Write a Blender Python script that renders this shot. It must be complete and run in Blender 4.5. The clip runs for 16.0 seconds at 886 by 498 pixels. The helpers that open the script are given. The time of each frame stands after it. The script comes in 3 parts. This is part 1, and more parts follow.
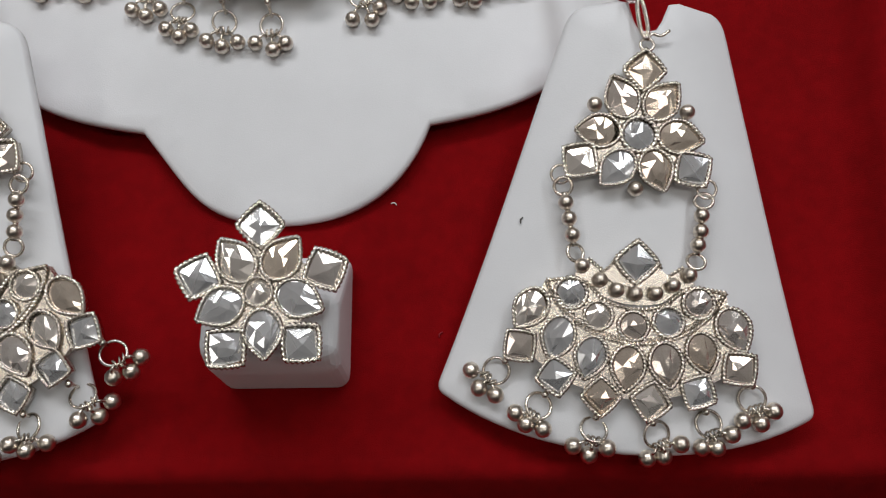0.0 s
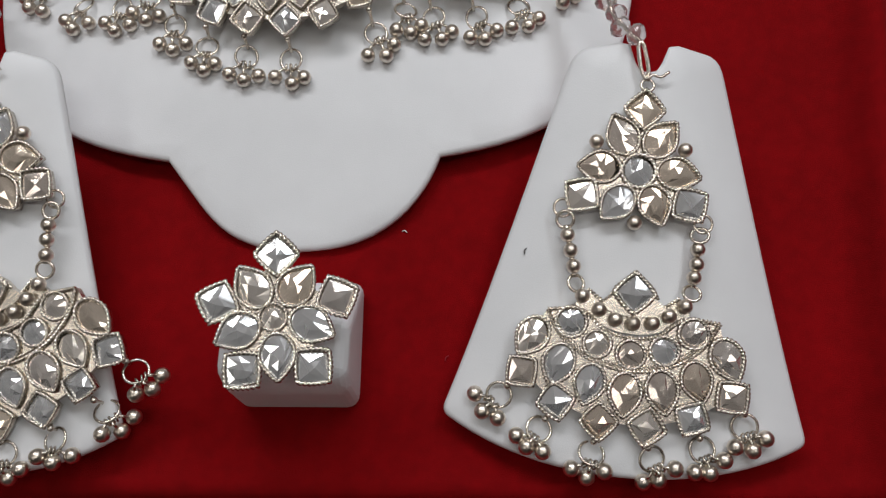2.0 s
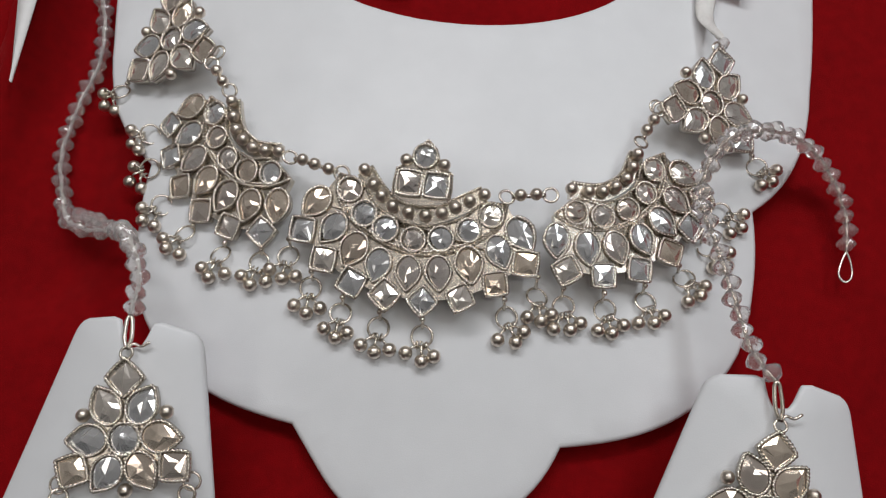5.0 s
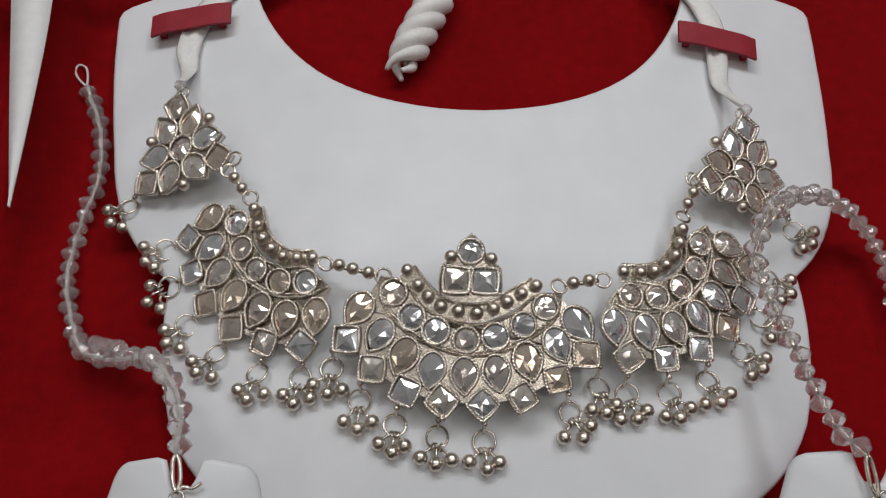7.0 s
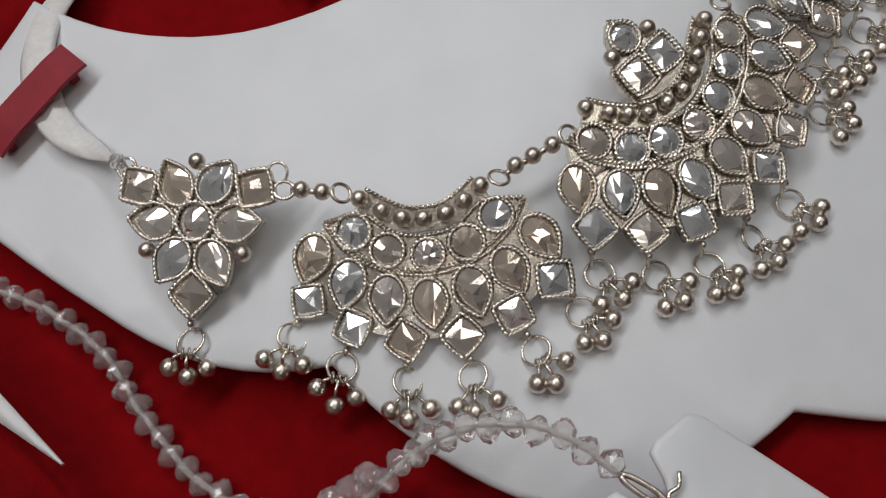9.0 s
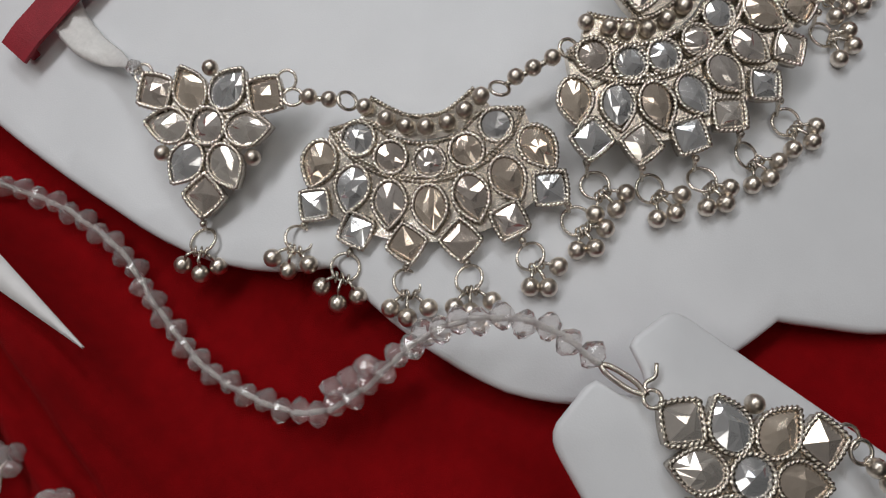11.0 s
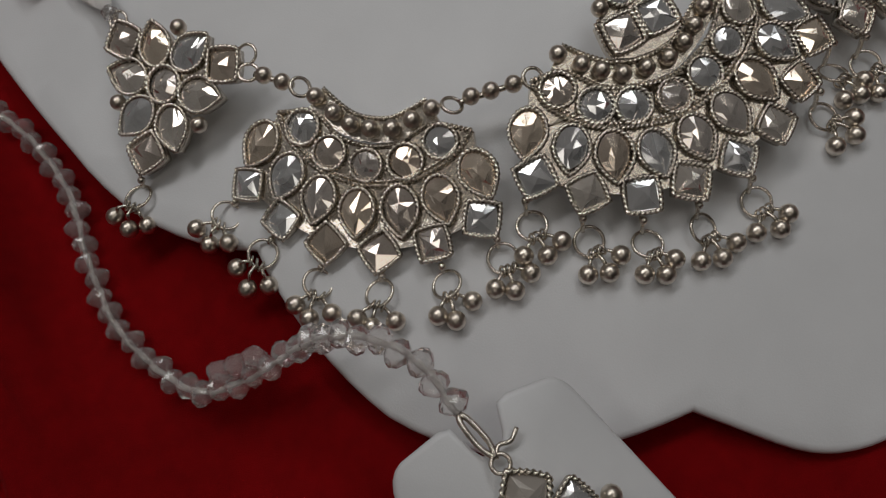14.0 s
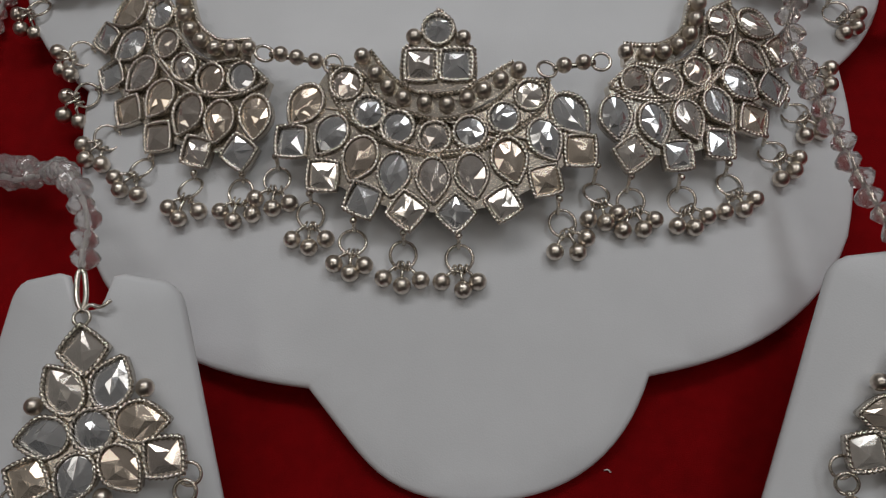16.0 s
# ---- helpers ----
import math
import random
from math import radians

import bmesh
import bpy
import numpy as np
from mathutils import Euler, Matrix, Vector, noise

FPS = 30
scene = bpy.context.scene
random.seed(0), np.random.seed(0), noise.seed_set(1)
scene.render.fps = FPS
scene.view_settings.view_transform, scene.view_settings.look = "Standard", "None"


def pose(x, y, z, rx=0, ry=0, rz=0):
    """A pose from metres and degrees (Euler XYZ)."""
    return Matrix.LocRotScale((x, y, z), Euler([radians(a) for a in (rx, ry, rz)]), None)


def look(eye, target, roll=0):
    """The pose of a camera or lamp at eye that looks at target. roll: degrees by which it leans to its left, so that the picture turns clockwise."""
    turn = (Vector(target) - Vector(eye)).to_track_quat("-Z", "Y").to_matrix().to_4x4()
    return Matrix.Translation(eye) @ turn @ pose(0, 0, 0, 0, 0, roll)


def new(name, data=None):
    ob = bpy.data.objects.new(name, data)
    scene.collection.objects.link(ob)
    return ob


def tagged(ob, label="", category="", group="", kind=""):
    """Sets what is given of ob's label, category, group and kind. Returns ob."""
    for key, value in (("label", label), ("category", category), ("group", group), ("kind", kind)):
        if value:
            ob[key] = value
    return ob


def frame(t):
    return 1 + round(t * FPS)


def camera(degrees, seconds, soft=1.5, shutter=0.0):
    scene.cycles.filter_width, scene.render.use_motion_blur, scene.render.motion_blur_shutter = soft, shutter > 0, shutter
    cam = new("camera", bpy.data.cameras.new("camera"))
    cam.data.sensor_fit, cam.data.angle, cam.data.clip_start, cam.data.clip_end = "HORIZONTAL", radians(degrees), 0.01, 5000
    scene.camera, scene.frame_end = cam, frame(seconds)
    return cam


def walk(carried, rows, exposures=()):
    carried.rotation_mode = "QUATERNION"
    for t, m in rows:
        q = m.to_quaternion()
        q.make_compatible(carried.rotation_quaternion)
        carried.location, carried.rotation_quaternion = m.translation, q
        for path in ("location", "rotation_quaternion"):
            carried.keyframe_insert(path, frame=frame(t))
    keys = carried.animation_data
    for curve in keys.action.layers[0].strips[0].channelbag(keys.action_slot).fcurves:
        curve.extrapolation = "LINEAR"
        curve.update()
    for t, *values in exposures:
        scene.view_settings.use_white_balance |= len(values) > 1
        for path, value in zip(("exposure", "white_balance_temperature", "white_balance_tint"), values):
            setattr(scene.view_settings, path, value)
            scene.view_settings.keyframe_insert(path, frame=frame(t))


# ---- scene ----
EXPOSURES = [(0.0, -0.12, 6500, 10), (3.0, -0.12, 6500, 10), (5.0, -0.26, 6500, 10), (8.0, -0.44, 6500, 10), (12.5, -0.49, 6600, 10), (13.0, -0.93, 6750, 10), (13.5, -1.33, 6800, 10), (14.0, -1.26, 6750, 10), (15.0, -1.03, 6650, 10), (16.0, -1.03, 6600, 10)]
cam = camera(57.0, 16.0, soft=1.2)
PATH = [
    (0, (-0.00277, 0.01444, 0.20237), (-0.00696, 0.07220, 0.01094), -4.93),
    (0.5, (-0.00229, 0.01194, 0.20823), (-0.00950, 0.07129, 0.01738), -7.30),
    (1, (0.00059, 0.01100, 0.20874), (-0.00658, 0.07097, 0.01807), -7.01),
    (1.5, (0.00554, 0.01693, 0.21187), (-0.00371, 0.07693, 0.02131), -8.84),
    (2, (-0.00010, 0.01583, 0.21263), (-0.00839, 0.07613, 0.02211), -7.59),
    (2.5, (-0.00949, 0.01411, 0.21716), (-0.01715, 0.07684, 0.02740), -5.48),
    (3, (-0.01744, 0.01933, 0.21911), (-0.02461, 0.08420, 0.03005), -3.75),
    (3.5, (-0.02738, 0.03291, 0.22539), (-0.03563, 0.09908, 0.03684), -3.26),
    (4, (-0.03824, 0.04378, 0.23367), (-0.04695, 0.11229, 0.04598), -1.88),
    (4.5, (-0.03415, 0.05094, 0.23455), (-0.04091, 0.12115, 0.04740), -0.71),
    (5, (-0.03987, 0.07676, 0.24016), (-0.04681, 0.14654, 0.05285), -0.07),
    (5.2, (-0.04684, 0.09125, 0.24176), (-0.05347, 0.15965, 0.05393), 0.61),
    (7.3, (-0.08019, 0.08856, 0.23069), (-0.06684, 0.17343, 0.05008), 4.95),
    (7.5, (-0.11313, 0.10635, 0.22432), (-0.09105, 0.18169, 0.04037), 3.85),
    (7.8, (-0.14993, 0.12045, 0.19796), (-0.12142, 0.18757, 0.01173), -2.36),
    (8, (-0.16580, 0.13481, 0.19775), (-0.12521, 0.19349, 0.01091), 1.03),
    (8.5, (-0.16505, 0.13100, 0.17390), (-0.10368, 0.18566, -0.00844), 1.89),
    (9, (-0.16206, 0.13573, 0.17141), (-0.10232, 0.18945, -0.01174), 0.78),
    (9.5, (-0.16531, 0.13074, 0.17395), (-0.11419, 0.17893, -0.01330), 0.71),
    (9.7, (-0.16921, 0.12359, 0.17422), (-0.11818, 0.17239, -0.01290), 0.48),
    (11.8, (-0.15923, 0.12517, 0.17536), (-0.11462, 0.17599, -0.01286), -3.80),
    (12, (-0.15707, 0.12516, 0.17548), (-0.11282, 0.17805, -0.01225), -4.50),
    (12.5, (-0.16009, 0.12519, 0.17229), (-0.11893, 0.17846, -0.01604), -6.23),
    (13, (-0.15428, 0.12163, 0.16921), (-0.11208, 0.17543, -0.01874), -4.60),
    (13.5, (-0.14913, 0.11739, 0.16782), (-0.11391, 0.17334, -0.02094), -6.39),
    (14, (-0.13602, 0.10898, 0.16889), (-0.10552, 0.17046, -0.01896), -5.76),
    (14.5, (-0.12381, 0.09510, 0.17181), (-0.10211, 0.15904, -0.01645), -6.44),
    (15, (-0.09488, 0.08630, 0.17808), (-0.08069, 0.15345, -0.00978), -5.36),
    (15.5, (-0.07468, 0.08493, 0.18454), (-0.06798, 0.15090, -0.00415), -3.33),
    (16, (-0.05587, 0.07644, 0.18785), (-0.05523, 0.14164, -0.00122), -0.85),
]
walk(cam, [(t, look(eye, target, roll)) for t, eye, target, roll in PATH], EXPOSURES)

# ---- light of the shop, from lamps out of view ----
world = bpy.data.worlds.new("shop_air")
world.use_nodes = True
world.node_tree.nodes["Background"].inputs[0].default_value = (0.8, 0.85, 1.0, 1)
world.node_tree.nodes["Background"].inputs[1].default_value = 0.15
scene.world = world


def unseen_light(x, y, z, sx, sy, power, colour):
    data = bpy.data.lights.new("unseen_lamp", "AREA")
    data.shape, data.size, data.size_y, data.energy, data.color = "RECTANGLE", sx, sy, power, colour
    ob = new("unseen_lamp", data)
    ob.matrix_world = pose(x, y, z)
    return ob


# main lamp, up and to the left where the bead highlights point
unseen_light(-0.32, 0.78, 1.15, 0.9, 0.22, 8.6, (0.98, 0.98, 1.0))
# added lamp that brightens the right-hand pieces
unseen_light(0.55, 0.85, 1.35, 0.30, 1.1, 8.6, (0.92, 0.96, 1.0))
# added weak warm fill from the south
unseen_light(-0.9, -0.55, 1.62, 0.3, 0.9, 2.5, (1.0, 0.96, 0.90))
# added strip overhead, for the stones to mirror
unseen_light(0.35, -0.15, 1.70, 1.2, 0.12, 3.5, (1.0, 0.97, 0.93))

MM = 0.001


# ---- materials ----
def material(name, base, rough, metal=0.0, noise_scale=200.0, vary=0.1, bump=0.0, bump_scale=800.0, **extra):
    """A Principled surface with two scales of noise in its colour and a fine relief."""
    m = bpy.data.materials.new(name)
    m.use_nodes = True
    nt = m.node_tree
    b = nt.nodes["Principled BSDF"]
    b.inputs["Roughness"].default_value, b.inputs["Metallic"].default_value = rough, metal
    for key, value in extra.items():
        b.inputs[key.replace("_", " ")].default_value = value
    tc = nt.nodes.new("ShaderNodeTexCoord")
    n1, n2 = nt.nodes.new("ShaderNodeTexNoise"), nt.nodes.new("ShaderNodeTexNoise")
    n1.inputs["Scale"].default_value, n2.inputs["Scale"].default_value = noise_scale, noise_scale / 9
    n1.inputs["Detail"].default_value = 4
    add = nt.nodes.new("ShaderNodeMath")
    add.operation = "ADD"
    ramp = nt.nodes.new("ShaderNodeMapRange")
    ramp.inputs[1].default_value, ramp.inputs[2].default_value = 0.7, 1.3
    ramp.inputs[3].default_value, ramp.inputs[4].default_value = 1 - vary, 1 + vary
    mix = nt.nodes.new("ShaderNodeVectorMath")
    mix.operation = "SCALE"
    mix.inputs[0].default_value = base
    for n in (n1, n2):
        nt.links.new(tc.outputs["Object"], n.inputs["Vector"])
    nt.links.new(n1.outputs["Fac"], add.inputs[0])
    nt.links.new(n2.outputs["Fac"], add.inputs[1])
    nt.links.new(add.outputs[0], ramp.inputs[0])
    nt.links.new(ramp.outputs[0], mix.inputs["Scale"])
    nt.links.new(mix.outputs[0], b.inputs["Base Color"])
    if bump:
        n3, bp = nt.nodes.new("ShaderNodeTexNoise"), nt.nodes.new("ShaderNodeBump")
        n3.inputs["Scale"].default_value, n3.inputs["Detail"].default_value = bump_scale, 3
        bp.inputs["Strength"].default_value, bp.inputs["Distance"].default_value = bump, 0.0004
        nt.links.new(tc.outputs["Object"], n3.inputs["Vector"])
        nt.links.new(n3.outputs["Fac"], bp.inputs["Height"])
        nt.links.new(bp.outputs[0], b.inputs["Normal"])
    return m


def tinted(m, tints):
    """Lets each object of a material take one of a few tints by its random number."""
    nt = m.node_tree
    b = nt.nodes["Principled BSDF"]
    info, ramp = nt.nodes.new("ShaderNodeObjectInfo"), nt.nodes.new("ShaderNodeValToRGB")
    ramp.color_ramp.interpolation = "CONSTANT"
    for i, c in enumerate(tints):
        e = ramp.color_ramp.elements[i] if i < 2 else ramp.color_ramp.elements.new(0.5)
        e.position, e.color = i / len(tints), (*c, 1)
    nt.links.new(info.outputs["Random"], ramp.inputs[0])
    nt.links.new(ramp.outputs[0], b.inputs["Base Color"])
    return m


VELVET = material("red_velvet", (0.215, 0.0017, 0.0034), 0.95, noise_scale=230, vary=0.15, bump=0.5, bump_scale=3500,
                  Sheen_Weight=0.12, Sheen_Roughness=0.4, Sheen_Tint=(1.0, 0.12, 0.12, 1), Specular_IOR_Level=0.1)
SATIN_RED = material("red_satin", (0.30, 0.008, 0.02), 0.6, noise_scale=1500, vary=0.15, bump=0.3, bump_scale=5000)
LEATHERETTE = material("white_leatherette", (0.79, 0.80, 0.815), 0.42, noise_scale=60, vary=0.04, bump=0.10, bump_scale=2600)
FOAM = material("white_foam", (0.7, 0.7, 0.68), 0.9, noise_scale=400, vary=0.08, bump=0.3)
SILVER = material("antique_silver", (0.71, 0.65, 0.57), 0.25, 1.0, noise_scale=500, vary=0.25, bump=0.22, bump_scale=1900)
BEAD_SILVER = material("worn_silver_bead", (0.75, 0.675, 0.59), 0.29, 1.0, noise_scale=900, vary=0.22, bump=0.12, bump_scale=2500)
STONE = tinted(material("foiled_glass", (0.8, 0.8, 0.8), 0.11, 0.73, Coat_Weight=0.7, Coat_Roughness=0.04),
               [(0.92, 0.86, 0.79), (0.74, 0.66, 0.59), (0.95, 0.82, 0.68), (0.84, 0.78, 0.73), (0.84, 0.85, 0.86), (0.95, 0.91, 0.86), (0.80, 0.69, 0.58), (0.88, 0.83, 0.79)])
CRYSTAL = material("clear_crystal", (1.0, 0.965, 0.955), 0.03, 0.0, vary=0.01, Transmission_Weight=0.84, IOR=1.38, Coat_Weight=1.0, Coat_Roughness=0.02)
THREAD = material("white_thread", (0.8, 0.78, 0.75), 0.7, noise_scale=2000, vary=0.12, bump=0.4, bump_scale=4000)
RIBBON = material("white_satin_ribbon", (0.82, 0.80, 0.77), 0.35, noise_scale=900, vary=0.08, bump=0.25, bump_scale=2500, Sheen_Weight=0.3)
PAPER = material("white_paper", (0.8, 0.79, 0.78), 0.6, noise_scale=300, vary=0.05)
PLASTER = material("pale_plaster", (0.66, 0.65, 0.63), 0.9, noise_scale=20, vary=0.08)
# near black, so that the unseen south wall gives facets dark reflections
DARK_MATTE = material("dark_matte", (0.07, 0.06, 0.055), 0.7, noise_scale=20, vary=0.2)
DARK_WOOD = material("pale_laminate", (0.45, 0.40, 0.35), 0.5, noise_scale=30, vary=0.3)
CEILING = material("white_ceiling_paint", (0.78, 0.77, 0.75), 0.9, noise_scale=15, vary=0.05)


# ---- mesh helpers ----
def mesh_of(name, verts, faces, mat, smooth=False):
    me = bpy.data.meshes.new(name)
    me.from_pydata([tuple(v) for v in verts], [], faces)
    me.materials.append(mat)
    if smooth:
        me.polygons.foreach_set("use_smooth", [True] * len(me.polygons))
    me.update()
    return me


def part(name, me, parent, m=None, label=""):
    """One mesh object under a thing or part, at the pose m in the world."""
    ob = new(name, me)
    m = m or Matrix.Identity(4)
    if parent is not None:
        ob.parent = parent
        ob.matrix_basis = WORLD[parent.name].inverted() @ m
    else:
        ob.matrix_basis = m
    WORLD[ob.name] = m.copy()
    return tagged(ob, label)


WORLD = {}


def thing(name, place, label, category, group=""):
    ob = new(name)
    ob.empty_display_size = 0.01
    ob.location = place
    WORLD[ob.name] = Matrix.Translation(place)
    return tagged(ob, label, category, group)


class Soup:
    """Vertices and faces that grow into one mesh."""

    def __init__(self):
        self.v, self.f = [], []

    def add(self, verts, faces):
        k = len(self.v)
        self.v += [tuple(p) for p in verts]
        self.f += [tuple(i + k for i in f) for f in faces]

    def mesh(self, name, mat, smooth=False):
        return mesh_of(name, self.v, self.f, mat, smooth)


def prism(soup, poly, z0, z1, shrink=1.0):
    n = len(poly)
    cx, cy = sum(p[0] for p in poly) / n, sum(p[1] for p in poly) / n
    low = [(x, y, z0) for x, y in poly]
    top = [(cx + (x - cx) * shrink, cy + (y - cy) * shrink, z1) for x, y in poly]
    soup.add(low + top, [tuple(range(n - 1, -1, -1)), tuple(range(n, 2 * n))] + [(i, (i + 1) % n, n + (i + 1) % n, n + i) for i in range(n)])


def resample(pts, step, closed):
    pts = [Vector(p) for p in pts]
    if closed:
        pts = pts + [pts[0]]
    lens = [0.0]
    for a, b in zip(pts, pts[1:]):
        lens.append(lens[-1] + (b - a).length)
    count = max(3, round(lens[-1] / step))
    out, k = [], 0
    for i in range(count if closed else count + 1):
        s = lens[-1] * i / count
        while k < len(lens) - 2 and lens[k + 1] < s:
            k += 1
        w = (s - lens[k]) / max(lens[k + 1] - lens[k], 1e-12)
        out.append(pts[k].lerp(pts[k + 1], w))
    return out, lens[-1]


def sweep(soup, pts, r, sides=6, closed=False, twist=0.0, lobes=0.0, step=None, taper=False):
    """A tube along a line; with lobes and twist it becomes a rope of two strands."""
    pts, length = resample(pts, step or r * 1.2, closed)
    n = len(pts)
    rings = []
    up = Vector((0, 0, 1))
    for i, p in enumerate(pts):
        a = pts[i - 1] if (i or closed) else p
        b = pts[(i + 1) % n] if (i < n - 1 or closed) else p
        t = (b - a).normalized()
        side = t.cross(up)
        side = side.normalized() if side.length > 1e-4 else Vector((1, 0, 0))
        nor = side.cross(t)
        turn = twist * i / n * length if closed else twist * i / max(n - 1, 1) * length
        k = 1.0
        if taper:
            k = min(1.0, 0.25 + 3 * min(i, n - 1 - i) / n)
        for j in range(sides):
            f = 2 * math.pi * j / sides
            rad = r * k * (1 + lobes * math.cos(2 * (f - turn)))
            rings.append(p + side * (rad * math.cos(f)) + nor * (rad * math.sin(f)))
    faces = []
    for i in range(n if closed else n - 1):
        for j in range(sides):
            a, b = i * sides + j, i * sides + (j + 1) % sides
            c, d = ((i + 1) % n) * sides + (j + 1) % sides, ((i + 1) % n) * sides + j
            faces.append((a, b, c, d))
    if not closed:
        faces += [tuple(range(sides - 1, -1, -1)), tuple((n - 1) * sides + j for j in range(sides))]
    soup.add(rings, faces)


def rope(soup, pts, r=0.42 * MM, closed=True):
    length = resample(pts, r, closed)[1]
    turns = round(length / (1.9 * MM)) if closed else length / (1.9 * MM)
    sweep(soup, pts, r, 8, closed, twist=2 * math.pi * turns / length, lobes=0.40, step=0.19 * MM)


def ball(soup, c, r, rings=8, seg=12, squash=1.0):
    c = Vector(c)
    vs = [c + Vector((0, 0, r * squash))]
    for i in range(1, rings):
        a = math.pi * i / rings
        for j in range(seg):
            f = 2 * math.pi * j / seg
            vs.append(c + Vector((r * math.sin(a) * math.cos(f), r * math.sin(a) * math.sin(f), r * squash * math.cos(a))))
    vs.append(c - Vector((0, 0, r * squash)))
    fs = [(0, 1 + j, 1 + (j + 1) % seg) for j in range(seg)]
    for i in range(rings - 2):
        for j in range(seg):
            a, b = 1 + i * seg + j, 1 + i * seg + (j + 1) % seg
            fs.append((a, a + seg, b + seg, b))
    k = 1 + (rings - 2) * seg
    fs += [(len(vs) - 1, k + (j + 1) % seg, k + j) for j in range(seg)]
    soup.add(vs, fs)


def circle(r, n=24, cx=0.0, cy=0.0, z=0.0):
    return [(cx + r * math.cos(2 * math.pi * i / n), cy + r * math.sin(2 * math.pi * i / n), z) for i in range(n)]


def spline(ctrl, steps=10):
    """A smooth line through a few points."""
    c = [Vector(p) for p in ctrl]
    c = [2 * c[0] - c[1]] + c + [2 * c[-1] - c[-2]]
    out = []
    for a, b, d, e in zip(c, c[1:], c[2:], c[3:]):
        for i in range(steps):
            t = i / steps
            out.append(0.5 * (2 * b + (d - a) * t + (2 * a - 5 * b + 4 * d - e) * t * t + (3 * b - a - 3 * d + e) * t ** 3))
    out.append(c[-2])
    return out


def bezier(a, b, c, d, n=14):
    out = []
    for i in range(n):
        t = i / n
        out.append(tuple((1 - t) ** 3 * p + 3 * (1 - t) ** 2 * t * q + 3 * (1 - t) * t * t * r + t ** 3 * s for p, q, r, s in zip(a, b, c, d)))
    return out


# ---- forms of the display boards ----
BUST_X = -0.048


BUST_TURN = radians(0.6)


def bust_local(x, y):
    c, s = math.cos(BUST_TURN), math.sin(BUST_TURN)
    x, y = x - BUST_X, y - 0.1075
    return c * x + s * y, 0.1075 - s * x + c * y


def bust_height(x, y):
    x, y = bust_local(x, y)
    s = min(1.0, max(0.0, (y - 0.080) / 0.105))
    dent = 0.0004 * noise.noise((x * 55, y * 22, 3)) + 0.0002 * noise.noise((x * 30, y * 140, 9))
    return 0.0026 + dent + 0.0182 * max(0.0, 1 - (x / 0.126) ** 2) ** 1.4 * s ** 0.9


def bust_outline():
    """Right half from the tip of the lower lobe up to the neck, then mirrored."""
    half = []
    half += bezier((0, 0.082), (0.020, 0.082), (0.032, 0.092), (0.038, 0.1075))
    half += bezier((0.038, 0.1075), (0.062, 0.111), (0.079, 0.119), (0.089, 0.139), 12)
    half += bezier((0.089, 0.139), (0.094, 0.152), (0.0962, 0.170), (0.0945, 0.184), 8)
    half += bezier((0.0945, 0.184), (0.107, 0.194), (0.116, 0.207), (0.1195, 0.232), 10)
    half += bezier((0.1195, 0.232), (0.1235, 0.252), (0.1258, 0.272), (0.1262, 0.288), 8)
    half += bezier((0.1262, 0.288), (0.1258, 0.2935), (0.118, 0.294), (0.108, 0.297), 5)
    half += bezier((0.108, 0.297), (0.098, 0.299), (0.088, 0.301), (0.079, 0.303), 5)
    half += bezier((0.079, 0.303), (0.071, 0.262), (0.043, 0.2368), (0, 0.2362), 18)
    half.append((0, 0.2362))
    slim = [(x * (1 - 0.032 * min(1.0, max(0.0, (y - 0.19) / 0.08))), y) for x, y in half]
    lean = [(x * (1 - 0.075 * math.sin(math.pi * (y - 0.082) / 0.0255)) if y < 0.1075 and x < 0.039 else x, y) for x, y in half]
    whole = slim + [(-x, y) for x, y in reversed(lean[1:-1])]
    c, s = math.cos(BUST_TURN), math.sin(BUST_TURN)
    return [(BUST_X + c * x - s * (y - 0.1075), 0.1075 + s * x + c * (y - 0.1075)) for x, y in whole]


def inside(poly, x, y):
    hit = False
    for (x0, y0), (x1, y1) in zip(poly, poly[1:] + poly[:1]):
        if (y0 > y) != (y1 > y) and x < x0 + (y - y0) * (x1 - x0) / (y1 - y0):
            hit = not hit
    return hit


BUST_POLY = bust_outline()
CARD_POSES = {"r": (0.0352, 0.0328, -5.0), "l": (-0.1285, 0.0315, -2.0)}
CARD_WIDE = {"r": 0.962, "l": 0.875}
CARD_RISE = {"r": 0.0, "l": 0.0026}


def card_outline():
    half = bezier((0, -10), (16, -10), (32, -6.5), (44.8, 1.2), 12)
    half += bezier((44.8, 1.2), (46.1, 2.2), (46.1, 3.4), (45.5, 5), 4)
    half += bezier((45.5, 5), (37, 30), (28.5, 62), (20.6, 90), 14)
    half += bezier((20.6, 90), (19.6, 94.3), (18, 95.6), (14, 96), 5)
    half += [(7.5, 96.5), (5.0, 95.9), (3.4, 91.5), (2.2, 89.5), (0, 89.0)]
    return [(x * MM, y * MM) for x, y in half] + [(-x * MM, y * MM) for x, y in reversed(half[1:-1])]


CARD_POLY = card_outline()


def card_height(x, y):
    wide = 0.045 - 0.0265 * y / 0.097
    return 0.0105 + 0.222 * y - 0.0038 * min(1.3, (x / wide) ** 2)


def card_local(which, x, y):
    cx, cy, a = CARD_POSES[which]
    c, s = math.cos(radians(a)), math.sin(radians(a))
    u = c * (x - cx) + s * (y - cy)
    return u / CARD_WIDE[which], (-s * (x - cx) + c * (y - cy)) / 0.985


def surface(x, y):
    """Height of what lies uppermost of the boards, else of the velvet."""
    for w in ("r", "l"):
        u, v = card_local(w, x, y)
        if inside(CARD_POLY, u, v):
            return card_height(u, v) + CARD_RISE[w]
    return bust_height(x, y) if inside(BUST_POLY, x, y) else velvet_height(x, y)


